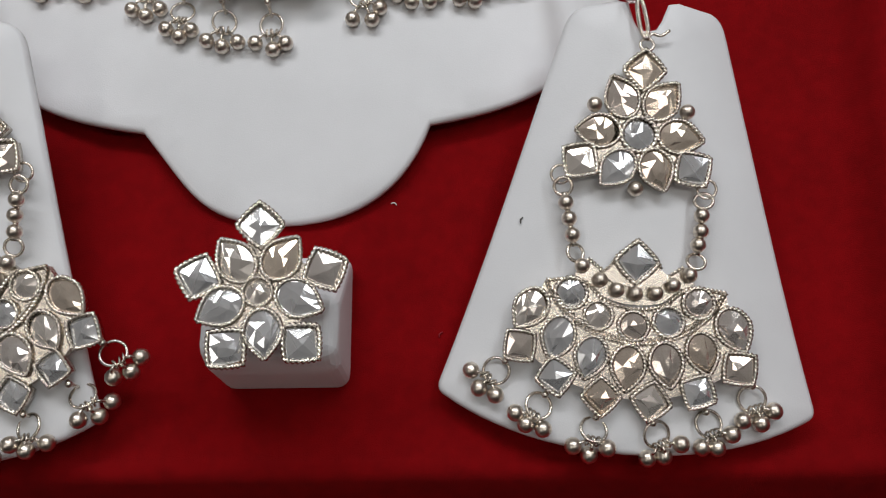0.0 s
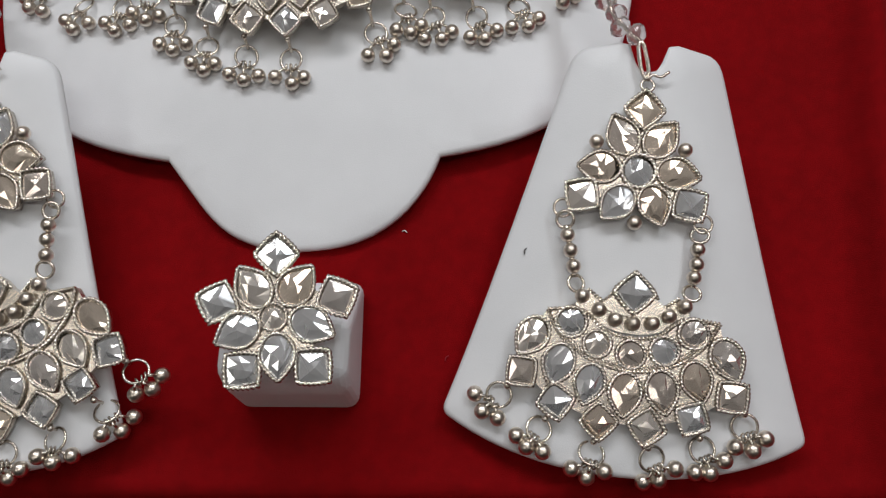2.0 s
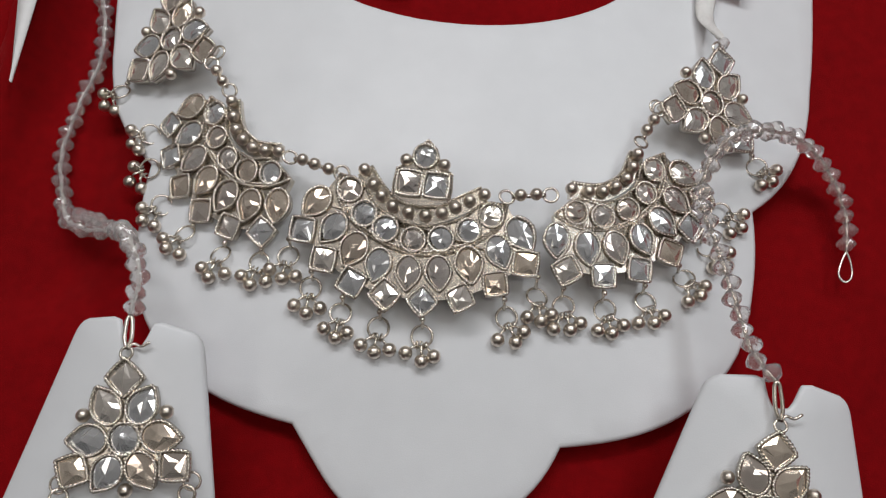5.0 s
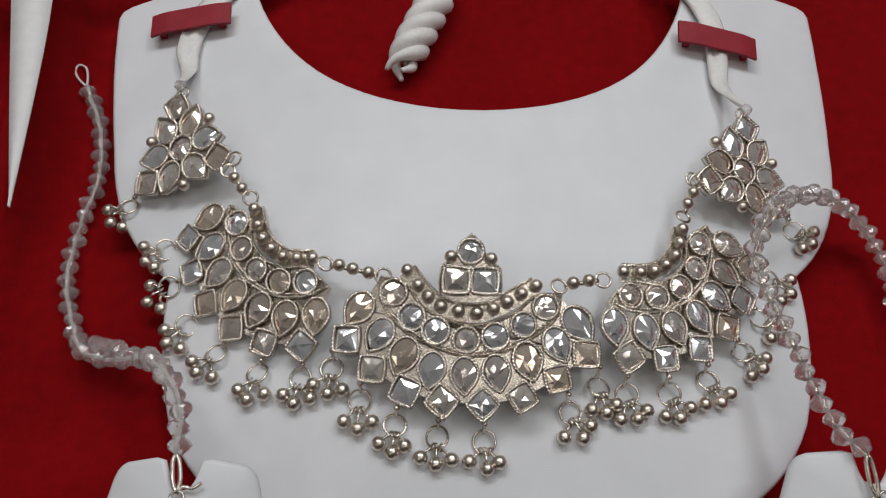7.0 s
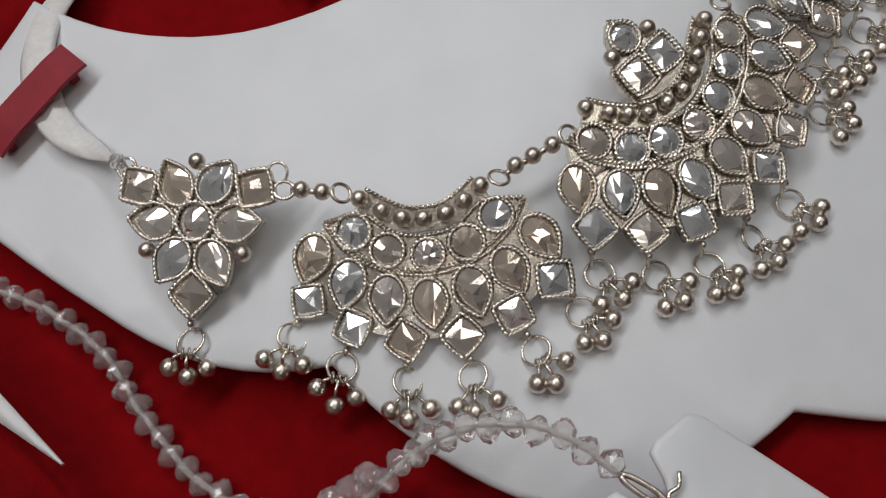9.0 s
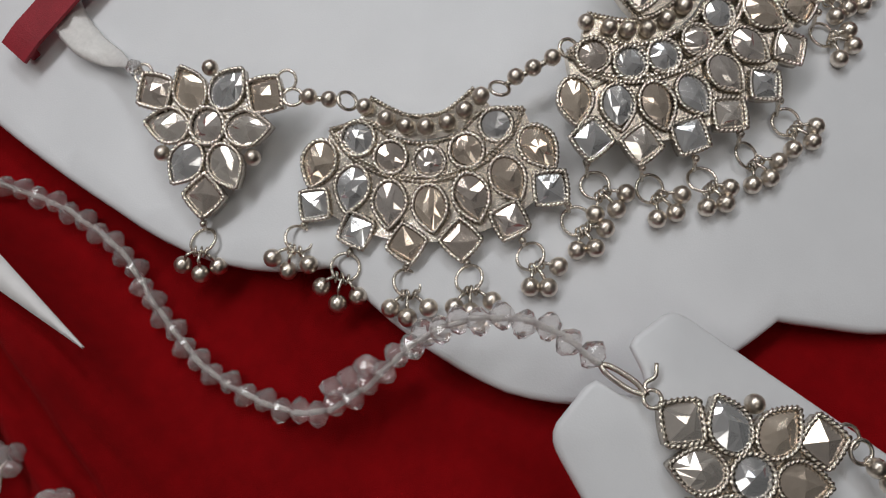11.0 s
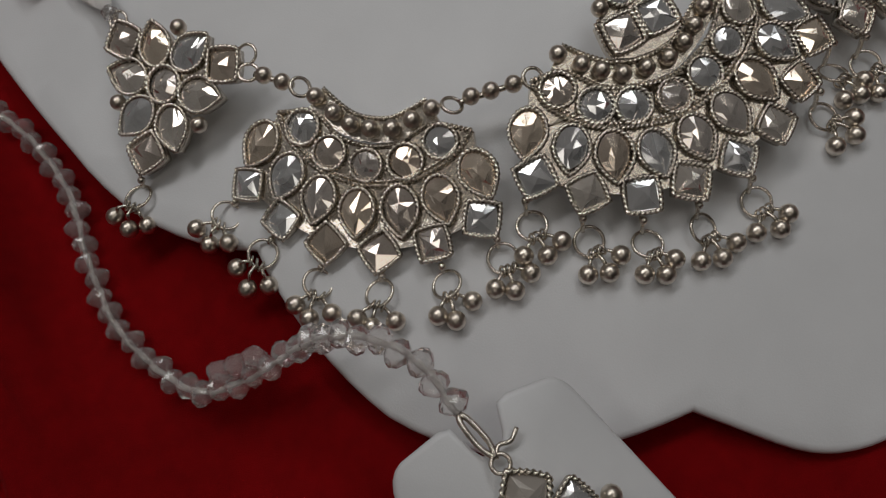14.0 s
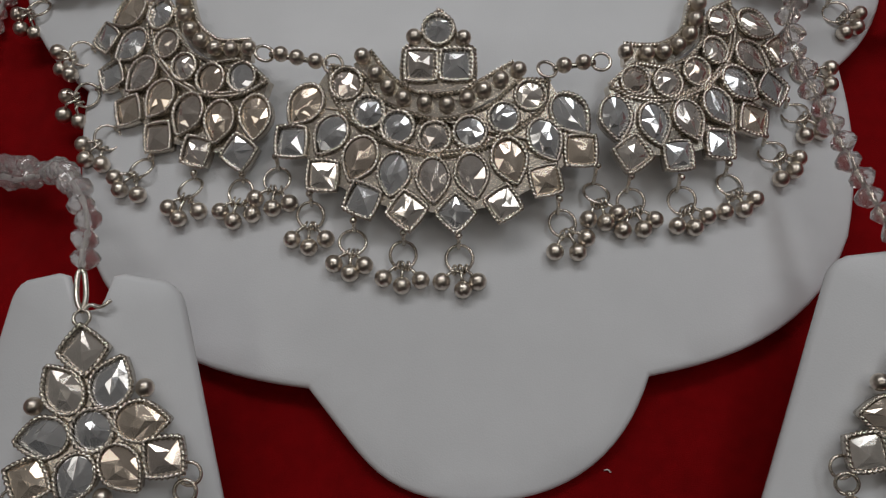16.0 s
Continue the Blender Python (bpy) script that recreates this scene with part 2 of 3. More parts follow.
def board(name, poly, height, thick, mat, m, parent, cell=0.006, label=""):
    """A padded board: a curved sheet over an outline, with a rounded rim and a flat back."""
    from mathutils.geometry import delaunay_2d_cdt
    n = len(poly)
    area = sum(a[0] * b[1] - b[0] * a[1] for a, b in zip(poly, poly[1:] + poly[:1]))
    flip = 1 if area > 0 else -1
    rings = []
    for inset in (0.0, 0.0005, 0.0013):
        ring = []
        for i in range(n):
            a, p, b = Vector(poly[i - 1]), Vector(poly[i]), Vector(poly[(i + 1) % n])
            t = (b - a).normalized()
            ring.append(p + Vector((-t.y, t.x)) * flip * inset)
        rings.append(ring)
    pts = list(rings[2])
    xs, ys = [p[0] for p in poly], [p[1] for p in poly]
    inner = [tuple(p) for p in rings[2]]
    x = min(xs)
    while x < max(xs):
        y = min(ys)
        while y < max(ys):
            near = min((p[0] - x) ** 2 + (p[1] - y) ** 2 for p in inner)
            if near > (cell * 0.45) ** 2 and inside(inner, x, y):
                pts.append(Vector((x, y)))
            y += cell
        x += cell
    vs, _, fs, *_ = delaunay_2d_cdt(pts, [(i, (i + 1) % n) for i in range(n)], [], 1, 1e-7)
    soup = Soup()
    k = len(vs)
    top = [(p.x, p.y, height(p.x, p.y)) for p in vs]
    low = [(p.x, p.y, height(p.x, p.y) - thick) for p in vs]
    tri = []
    for f in fs:
        a = sum(vs[i].x * vs[j].y - vs[j].x * vs[i].y for i, j in zip(f, f[1:] + f[:1]))
        tri.append(tuple(f) if a > 0 else tuple(reversed(f)))
    soup.add(top + low, tri + [tuple(i + k for i in reversed(f)) for f in tri])
    rim = []
    for ring, drop in ((rings[1], 0.0003), (rings[0], 0.0010), (rings[0], thick - 0.0005)):
        rim.append([(p[0], p[1], height(p[0], p[1]) - drop) for p in ring])
    base = len(soup.v)
    for r in rim:
        soup.v += r
    seq = [list(range(n)), *[[base + j * n + i for i in range(n)] for j in range(3)], [k + i for i in range(n)]]
    for a, b in zip(seq, seq[1:]):
        for i in range(n):
            q = (a[i], b[i], b[(i + 1) % n], a[(i + 1) % n])
            soup.f.append(q if flip > 0 else tuple(reversed(q)))
    return part(name, soup.mesh(name, mat, True), parent, m, label)


def block(name, sx, sy, sz, mat, parent, m, bevel=0.0015, label="", top=1.0):
    bm = bmesh.new()
    bmesh.ops.create_cube(bm, size=1)
    for v in bm.verts:
        k = top if v.co.z > 0 else 1.0
        v.co = Vector((v.co.x * sx * k, v.co.y * sy * k, (v.co.z + 0.5) * sz))
    if bevel:
        bmesh.ops.bevel(bm, geom=bm.edges[:], offset=bevel, segments=3, affect="EDGES", profile=0.5)
    me = bpy.data.meshes.new(name)
    bm.to_mesh(me)
    bm.free()
    me.materials.append(mat)
    return part(name, me, parent, m, label)


# ---- the setting: tray lined with velvet, counter, room ----
def velvet_height(x, y):
    z = 0.0006 * noise.noise((x * 25, y * 25, 0)) + 0.0003 * noise.noise((x * 90, y * 90, 4))
    front = y - 0.019 - 0.002 * noise.noise((x * 9, 2, 0))
    z += 0.0016 * math.exp(-(front / 0.0035) ** 2)
    # drop made deep so that the velvet in front falls into shade
    if front < 0:
        z -= 0.018 * min(1, -front / 0.012)
    side = x - 0.104 - 0.10 * max(0.0, y - 0.05) * (1 - y) - 0.003 * noise.noise((y * 8, 7, 0))
    z += 0.010 * math.exp(-(side / 0.006) ** 2) - 0.004 * math.exp(-((side - 0.014) / 0.006) ** 2)
    # side wall raised high to keep light off the right of the tray
    if side > 0.018:
        z += 0.06 * min(1.0, (side - 0.018) / 0.03)
    left = -0.207 + 0.10 * (y - 0.2) + 0.002 * noise.noise((y * 10, 1, 0)) - x
    z += 0.0045 * math.exp(-(left / 0.0020) ** 2) - 0.003 * math.exp(-((left - 0.005) / 0.0015) ** 2) + 0.005 * math.exp(-((left - 0.010) / 0.0028) ** 2) - 0.004 * math.exp(-((left - 0.018) / 0.004) ** 2)
    dip = min(1.0, max(0.0, (-0.150 - x) / 0.018)) * min(1.0, max(0.0, (y - 0.125) / 0.02))
    z -= 0.0058 * dip * dip * (3 - 2 * dip)
    z += 0.0150 * math.exp(-((x + 0.1985) / 0.0075) ** 2) * min(1.0, max(0.0, (y - 0.16) / 0.05))
    back = y - 0.305 - 0.12 * (x + 0.05)
    if back > 0:
        z += 0.03 * min(1.0, back / 0.03) - 0.012 * math.exp(-((back - 0.02) / 0.008) ** 2)
    return z


def make_floor():
    xs = np.concatenate([np.linspace(-0.42, -0.24, 19)[:-1], np.linspace(-0.24, 0.18, 169), np.linspace(0.18, 0.34, 17)[1:]])
    ys = np.concatenate([np.linspace(-0.16, 0.0, 17)[:-1], np.linspace(0.0, 0.36, 145), np.linspace(0.36, 0.5, 15)[1:]])
    vs = [(float(x), float(y), velvet_height(float(x), float(y))) for y in ys for x in xs]
    w = len(xs)
    fs = [(j * w + i, j * w + i + 1, (j + 1) * w + i + 1, (j + 1) * w + i) for j in range(len(ys) - 1) for i in range(w - 1)]
    return tagged(part("floor", mesh_of("floor", vs, fs, VELVET, True), None), "creased deep red velvet lining of the display tray", "velvet lining", kind="structure")


make_floor()
tagged(block("counter", 1.6, 1.2, 0.928, DARK_WOOD, None, pose(-0.04, 0.17, -0.9495), 0.004), "pale laminate shop counter under the tray", "counter", kind="structure")
# unseen walls that close the room, toned for what the stones reflect
for nm, x, y, sx, sy, mat, tone in (("wall_north", 0, 2.0, 4.2, 0.1, PLASTER, "pale"), ("wall_south", 0, -2.0, 4.2, 0.1, DARK_MATTE, "near-black"),
                                    ("wall_east", 2.05, 0, 0.1, 3.9, PLASTER, "pale"), ("wall_west", -2.05, 0, 0.1, 3.9, PLASTER, "pale")):
    tagged(block(nm, sx, sy, 2.7, mat, None, pose(x, y, -0.95), 0), "plain " + tone + " unseen wall", "wall", kind="structure")
# unseen ceiling and floor, kept pale so that they bounce light onto the stones
tagged(block("ceiling", 4.2, 4.1, 0.1, CEILING, None, pose(0, 0, 1.75), 0), "plain white unseen ceiling", "ceiling", kind="structure")
tagged(block("room_floor", 4.2, 4.1, 0.1, PLASTER, None, pose(0, 0, -1.05), 0), "plain pale unseen floor", "floor", kind="structure")

# ---- boards ----
bust = thing("necklace_bust", (BUST_X, 0.18, 0), "white leatherette necklace bust with scalloped lower edge", "display bust")
board("board", BUST_POLY, bust_height, 0.0026, LEATHERETTE, None, bust, 0.006)
block("support", 0.10, 0.06, 0.0150, FOAM, bust, pose(BUST_X, 0.205, 0.0001), 0.001)
for w, lab in (("r", "white leatherette earring card with notched top"), ("l", "white leatherette earring card with notched narrow top")):
    cx, cy, a = CARD_POSES[w]
    card = thing("earring_card", (cx, cy, 0), lab, "earring card", "earring cards")
    wide = Matrix.Diagonal((CARD_WIDE[w], 0.985, 1, 1))
    board("board", CARD_POLY, card_height, 0.0022, LEATHERETTE, pose(cx, cy, CARD_RISE[w], 0, 0, a) @ wide, card, 0.007)
    block("support", 0.026, 0.02, 0.0185 + CARD_RISE[w], FOAM, card, pose(cx, cy, 0, 0, 0, a) @ pose(0, 0.058, 0.0001), 0.001)

# ---- stones ----
def drop_outline(w, length, n=22, point=1.0):
    """A pear form, its point towards +y."""
    out = []
    for i in range(n):
        f = 2 * math.pi * i / n
        y = math.sin(f)
        k = 1.0 if y < 0 else (1 - y ** 1.6 * 0.62 * point)
        out.append((w / 2 * math.cos(f) * k, length / 2 * (y if y < 0 else y * 1.12) - length * 0.04))
    return out


def square_outline(side, n=5, bulge=0.06):
    out = []
    h = side / 2
    corners = [(0, -h * 1.414), (h * 1.414, 0), (0, h * 1.414), (-h * 1.414, 0)]
    for (x0, y0), (x1, y1) in zip(corners, corners[1:] + corners[:1]):
        for i in range(n):
            t = i / n
            k = 1 + bulge * math.sin(math.pi * t)
            out.append(((x0 + (x1 - x0) * t) * k, (y0 + (y1 - y0) * t) * k))
    return out


OUTLINES = {
    "pear": drop_outline(6.5, 8.7),
    "leaf": drop_outline(7.1, 9.2, point=1.1),
    "round": [p[:2] for p in circle(2.95, 24)],
    "square": square_outline(5.6),
    "small_square": square_outline(5.2),
}


def cut_stone(kind, seed):
    """A foil-backed stone: broad wedges round an off-centre point, some with a small table."""
    rnd = random.Random(seed)
    o = OUTLINES[kind]
    n = len(o)
    k = rnd.choice((4, 8)) if "square" in kind else rnd.choice((6, 7, 8, 9))
    ox, oy = rnd.uniform(-0.8, 0.8), rnd.uniform(-0.8, 0.8)
    start = 0 if "square" in kind else rnd.randrange(n)
    tall = rnd.uniform(0.6, 1.25)
    vs = [(x * MM, y * MM, 0) for x, y in o]
    cuts = [(start + round(i * n / k)) % n for i in range(k)]
    for c in cuts:
        q = rnd.uniform(0.34, 0.62)
        vs.append(((ox * (1 - q) + o[c][0] * q) * MM, (oy * (1 - q) + o[c][1] * q) * MM, tall * rnd.uniform(0.42, 0.85) * MM))
    vs.append((ox * MM, oy * MM, tall * MM))
    fs = []
    for i in range(k):
        a, b = cuts[i], cuts[(i + 1) % k]
        arc = [a]
        while arc[-1] != b:
            arc.append((arc[-1] + 1) % n)
        p, q = n + i, n + (i + 1) % k
        if rnd.random() < 0.5:
            fs += [tuple(arc + [p]), (b, q, p)]
        else:
            fs += [tuple(arc + [q]), (a, q, p)]
        fs.append((p, q, n + k))
    return mesh_of("stone", vs, fs, STONE)


CUTS = {k: [cut_stone(k, 100 * i + 7 * j) for j in range(10)] for i, k in enumerate(OUTLINES)}
pick = random.Random(5)


def turned(o, x, y, ang, grow=0.0):
    c, s = math.cos(radians(ang)), math.sin(radians(ang))
    out = []
    for px, py in o:
        d = math.hypot(px, py)
        k = (d + grow) / d
        out.append((x + (c * px - s * py) * k, y + (s * px + c * py) * k))
    return out


def settle(stones, kind, x, y, ang, size=1.0, lift=0.0):
    """Notes a stone and its twisted wire cup, which finish_plaque() builds as pieces of their own."""
    stones.append((kind, x, y, ang, size, lift))


def setting_mesh(kind):
    s = Soup()
    prism(s, [(a * MM, b * MM) for a, b in turned(OUTLINES[kind], 0, 0, 0, 0.40)], -2.4 * MM, 0.02 * MM)
    rope(s, [(a * MM, b * MM, 0.50 * MM) for a, b in turned(OUTLINES[kind], 0, 0, 0, 0.50)])
    return s.mesh("setting", SILVER, True)


SETTINGS = {}


def on_curve(x, y, z, curve):
    """A pose on a plaque that bends away towards its ends; x, y and z in millimetres."""
    return pose(x * MM, y * MM, (z - curve * x * x) * MM, 0, math.degrees(math.atan(2 * curve * x)), 0)


def finish_plaque(name, soup, stones, parent, m, curve=0.0):
    soup.v = [(x, y, z - curve * x * x / MM) for x, y, z in soup.v]
    ob = part(name, soup.mesh(name, SILVER, False), parent, m)
    for kind, x, y, ang, size, lift in stones:
        if kind not in SETTINGS:
            SETTINGS[kind] = setting_mesh(kind)
        grow = pose(0, 0, 0, 0, 0, ang) @ Matrix.Diagonal((size, size, 1, 1))
        part("setting", SETTINGS[kind], ob, m @ on_curve(x, y, lift, curve) @ grow)
        tilt = pose(0, 0, 0, pick.uniform(-5, 5), pick.uniform(-5, 5), 0)
        part("stone", pick.choice(CUTS[kind]), ob, m @ on_curve(x, y, 0.26 + lift, curve) @ tilt @ grow)
    return ob


def shifted(line, d):
    """The line moved by d to its left."""
    out = []
    for i, p in enumerate(line):
        a, b = line[max(i - 1, 0)], line[min(i + 1, len(line) - 1)]
        dx, dy = b[0] - a[0], b[1] - a[1]
        k = d / math.hypot(dx, dy)
        out.append((p[0] - dy * k, p[1] + dx * k))
    return out


def flat_spline(line, steps=6):
    return [(p.x, p.y) for p in spline([(x, y, 0) for x, y in line], steps)]


# stones and beads of the two fan plaques, in millimetres
FIVE = dict(
    rounds=[(-13.6, 3.6), (-6.9, -1.1), (1.3, -2.9), (9.3, -1.3), (15.9, 3.5)],
    pears=[(-23.0, -0.9), (-16.0, -7.1), (-8.1, -11.1), (0.6, -12.8), (9.5, -11.4), (17.6, -8.1), (24.5, -2.1)],
    squares=[(-24.6, -9.5), (-15.8, -15.9), (-5.1, -19.7), (6.4, -19.9), (17.0, -16.8), (26.1, -10.7)],
    turns=[45, 15, 5, -5, -25, -45],
    beads=[(-11.5, 10.2), (-7.1, 7.2), (-3.1, 5.2), (1.2, 4.6), (5.8, 5.1), (9.7, 7.2), (13.4, 9.9)],
    ends=[(-19.6, 6.2), (22.0, 6.4)])
SEVEN = dict(
    rounds=[(-20.0, 9.1), (-14.8, 2.7), (-8.1, -0.8), (0.2, -2.9), (8.0, -1.7), (15.4, 1.8), (21.2, 6.9)],
    pears=[(-29.5, 4.1), (-23.4, -2.8), (-16.5, -8.1), (-8.7, -11.5), (0.1, -12.6), (8.7, -11.5), (17.0, -8.0), (24.8, -3.2), (30.3, 2.7)],
    squares=[(-32.2, -4.1), (-24.7, -11.8), (-15.5, -17.2), (-5.5, -19.4), (5.3, -19.8), (15.7, -17.4), (24.9, -12.1), (32.5, -5.2)],
    turns=[45, 42, 25, 8, 0, -10, -28, -42],
    beads=[(-16.6, 15.3), (-13.4, 11.3), (-10.5, 8.4), (-7.0, 5.8), (-2.2, 4.7), (2.8, 4.4), (7.2, 5.8), (10.8, 7.8), (14.6, 10.2), (18.5, 12.5)],
    ends=[(-23.8, 13.2), (25.2, 10.4)])


def fan_plaque(parent, m, spec, cup="", name="plaque", curve=0.0):
    """The fan-shaped plaque: a crescent of round stones, a row of pears, a rim of squares, silver beads along the top."""
    soup, stones = Soup(), []
    left, right = spec["ends"]
    lower = flat_spline([left] + shifted(spec["rounds"], -4.1) + [right])
    upper = flat_spline([left] + shifted(spec["rounds"], 3.9) + [right])
    body = spec["squares"] + [spec["pears"][-1]] + list(reversed(upper)) + [spec["pears"][0]]
    prism(soup, [(x * MM, y * MM) for x, y in body], -2.4 * MM, -0.1 * MM)
    for line, r, z in ((lower, 0.46, 0.40), (upper, 0.46, 0.40), (shifted(lower, 0.95)[3:-3], 0.34, 0.25)):
        rope(soup, [(x * MM, y * MM, z * MM) for x, y in line], r * MM, False)
    for x, y in spec["rounds"]:
        settle(stones, "round", x, y, pick.uniform(0, 360), pick.uniform(0.96, 1.08))
    for x, y in spec["pears"]:
        settle(stones, "pear", x, y, 180 + x * 1.25 + pick.uniform(-4, 4), pick.uniform(0.97, 1.06))
    tips = []
    for (x, y), a in zip(spec["squares"], spec["turns"]):
        settle(stones, "square", x, y, a + pick.uniform(-3, 3), pick.uniform(0.96, 1.05))
        d = x * 1.55
        tips.append((x + 5.0 * math.sin(radians(d)), y - 5.0 * math.cos(radians(d)), d))
    # the strip that carries the beads, with a wire along its back
    row = flat_spline(spec["beads"])
    back, front = shifted(row, 2.3), shifted(row, -2.6)
    prism(soup, [(x * MM, y * MM) for x, y in front + list(reversed(back))], -2.2 * MM, -0.5 * MM)
    rope(soup, [(x * MM, y * MM, 0.0) for x, y in back], 0.40 * MM, False)
    crest, gems = Soup(), []
    if cup == "diamond":
        plate = [(-7.6, 8.4), (-4, 6.6), (1, 5.8), (6, 6.6), (9.6, 8.4), (6.8, 10.8), (5.6, 13.2), (1, 17.4), (-3.6, 13.2), (-4.8, 10.8)]
        prism(crest, [(x * MM, y * MM) for x, y in plate], -1.6 * MM, 0.8 * MM, 0.96)
        rope(crest, [(x * MM, y * MM, 0.9 * MM) for x, y in plate[5:] + plate[:1]], 0.34 * MM, False)
        settle(gems, "square", 1, 11.9, 0, 1.12, 1.0)
    if cup == "trefoil":
        plate = [(-7.6, 12.2), (-7.4, 8.8), (-4, 7.2), (0.7, 6.6), (5.4, 7.2), (8.8, 8.8), (9.0, 12.2), (8.6, 16.8), (4.9, 18.8), (3.4, 23.2), (0.6, 25.8), (-2.2, 23.2), (-3.7, 18.8), (-7.2, 16.8)]
        prism(crest, [(x * MM, y * MM) for x, y in plate], -1.8 * MM, 0.8 * MM, 0.95)
        rope(crest, [(x * MM, y * MM, 0.8 * MM) for x, y in plate], 0.38 * MM, True)
        settle(gems, "small_square", -3.1, 12.9, 45, 1.12, 1.2)
        settle(gems, "small_square", 4.7, 13.1, 45, 1.12, 1.2)
        settle(gems, "round", 0.5, 21.0, 0, 1.0, 1.2)
    ob = finish_plaque(name, soup, stones, parent, m, curve)
    if cup:
        finish_plaque("crest", crest, gems, ob, m)
    beads = [(x, y, 0.6) for x, y in spec["beads"]] + ([(-4.9, 19.4, 1.2), (6.1, 19.2, 1.2)] if cup == "trefoil" else [])
    for x, y, z in beads:
        part("bead", BEAD, ob, m @ on_curve(x, y, z, curve) @ pose(0, 0, 0, pick.uniform(0, 90), 0, 0))
    return ob, [(m @ on_curve(x, y, -0.6, curve).translation, m, d) for x, y, d in tips]


def bead_mesh(name, r, mat):
    s = Soup()
    ball(s, (0, 0, 0), r, 9, 14)
    return s.mesh(name, mat, True)


BEAD = bead_mesh("bead", 1.85 * MM, BEAD_SILVER)
BELL = bead_mesh("bell", 2.05 * MM, BEAD_SILVER)


def tri_plaque(parent, m):
    """The triangular plaque of ten stones, its single square towards +y."""
    soup, stones = Soup(), []
    gems = [("square", -1.8, 16.3, 0, 1.10), ("leaf", -6.5, 9.6, 30, 0.98), ("leaf", -11.0, 0.8, 95, 0.98), ("square", -14.2, -6.6, 60, 1.08), ("leaf", -5.7, -7.7, 143, 0.96),
            ("leaf", 3.7, -7.0, 210, 0.96), ("square", 11.8, -5.7, 42, 1.08), ("leaf", 8.4, 1.5, -95, 0.98), ("leaf", 3.3, 9.7, -30, 0.98)]
    prism(soup, [(x * MM, y * MM) for _, x, y, _, _ in gems], -2.4 * MM, -0.1 * MM)
    for kind, x, y, a, size in gems + [("round", -1.3, 1.0, 20, 1.18)]:
        settle(stones, kind, x, y, a + pick.uniform(-4, 4), size)
    ob = finish_plaque("plaque", soup, stones, parent, m)
    for x, y in ((-12.3, 7.0), (9.2, 7.7), (-0.7, -11.7)):
        part("bead", BEAD, ob, m @ pose(x * MM, y * MM, -0.2 * MM))
    for x, y in ((15.8, -9.6), (-18.2, -10.2)):
        loop = Soup()
        sweep(loop, circle(2.2 * MM, 16), 0.36 * MM, 6, True)
        part("loop", loop.mesh("loop", SILVER, True), ob, m @ pose(x * MM, y * MM, -1.2 * MM))
    return ob


def bell_cluster(parent, p, direction, reach=1.0, swing=0.0, count=3):
    """A jump ring with little bells that lie on whatever is under them."""
    a = math.atan2(direction[1], direction[0]) + radians(swing)
    d, q = Vector((math.cos(a), math.sin(a))), Vector((-math.sin(a), math.cos(a)))
    soup = Soup()
    c = Vector((p.x, p.y)) + d * 3.6 * MM * reach
    zc = max(surface(c.x, c.y) + 1.2 * MM, p.z - 2.5 * MM if surface(c.x, c.y) < 0.002 else 0)
    tilt = pose(c.x, c.y, zc, pick.uniform(-22, 22), pick.uniform(-22, 22), 0)
    sweep(soup, [tilt @ Vector(v) for v in circle(3.05 * MM, 22)], 0.38 * MM, 6, True)
    ball(soup, (p.x, p.y, p.z), 0.9 * MM, 6, 8)
    near = Vector((c.x, c.y, zc)) - Vector((d.x, d.y, 0)) * 2.9 * MM
    sweep(soup, [Vector((p.x, p.y, p.z)) - Vector((d.x, d.y, 0)) * 0.8 * MM, (p + near) / 2 + Vector((0, 0, 0.5 * MM)), near + Vector((d.x, d.y, 0)) * 0.4 * MM], 0.5 * MM, 6)
    spots = []
    for k in range(count):
        side = (k - (count - 1) / 2) * 3.9 * MM + pick.uniform(-0.5, 0.5) * MM
        fwd = (9.2 + (1.9 if k == 1 else 0) + pick.uniform(-0.6, 0.6)) * MM * reach
        b = Vector((p.x, p.y)) + d * fwd + q * side
        z = max(surface(b.x, b.y) + 1.9 * MM, (zc - 2.5 * MM))
        spots.append(Vector((b.x, b.y, z)))
        e = c + d * 2.6 * MM + q * side * 0.3
        sweep(soup, [Vector((e.x, e.y, zc + 0.2 * MM)), Vector(((e.x + b.x) / 2, (e.y + b.y) / 2, max(zc, z) + 0.8 * MM)), Vector((b.x, b.y, z))], 0.4 * MM, 5)
        m2 = pose(e.x, e.y, zc, 70, 0, math.degrees(a) + pick.uniform(-30, 30))
        sweep(soup, [m2 @ Vector(v) for v in circle(1.1 * MM, 12)], 0.28 * MM, 5, True)
    ob = part("bell_ring", soup.mesh("bell_ring", SILVER, True), parent, None)
    for s in spots:
        part("bell", BELL, ob, Matrix.Translation(s) @ pose(0, 0, 0, pick.uniform(0, 180), pick.uniform(0, 180), 0))


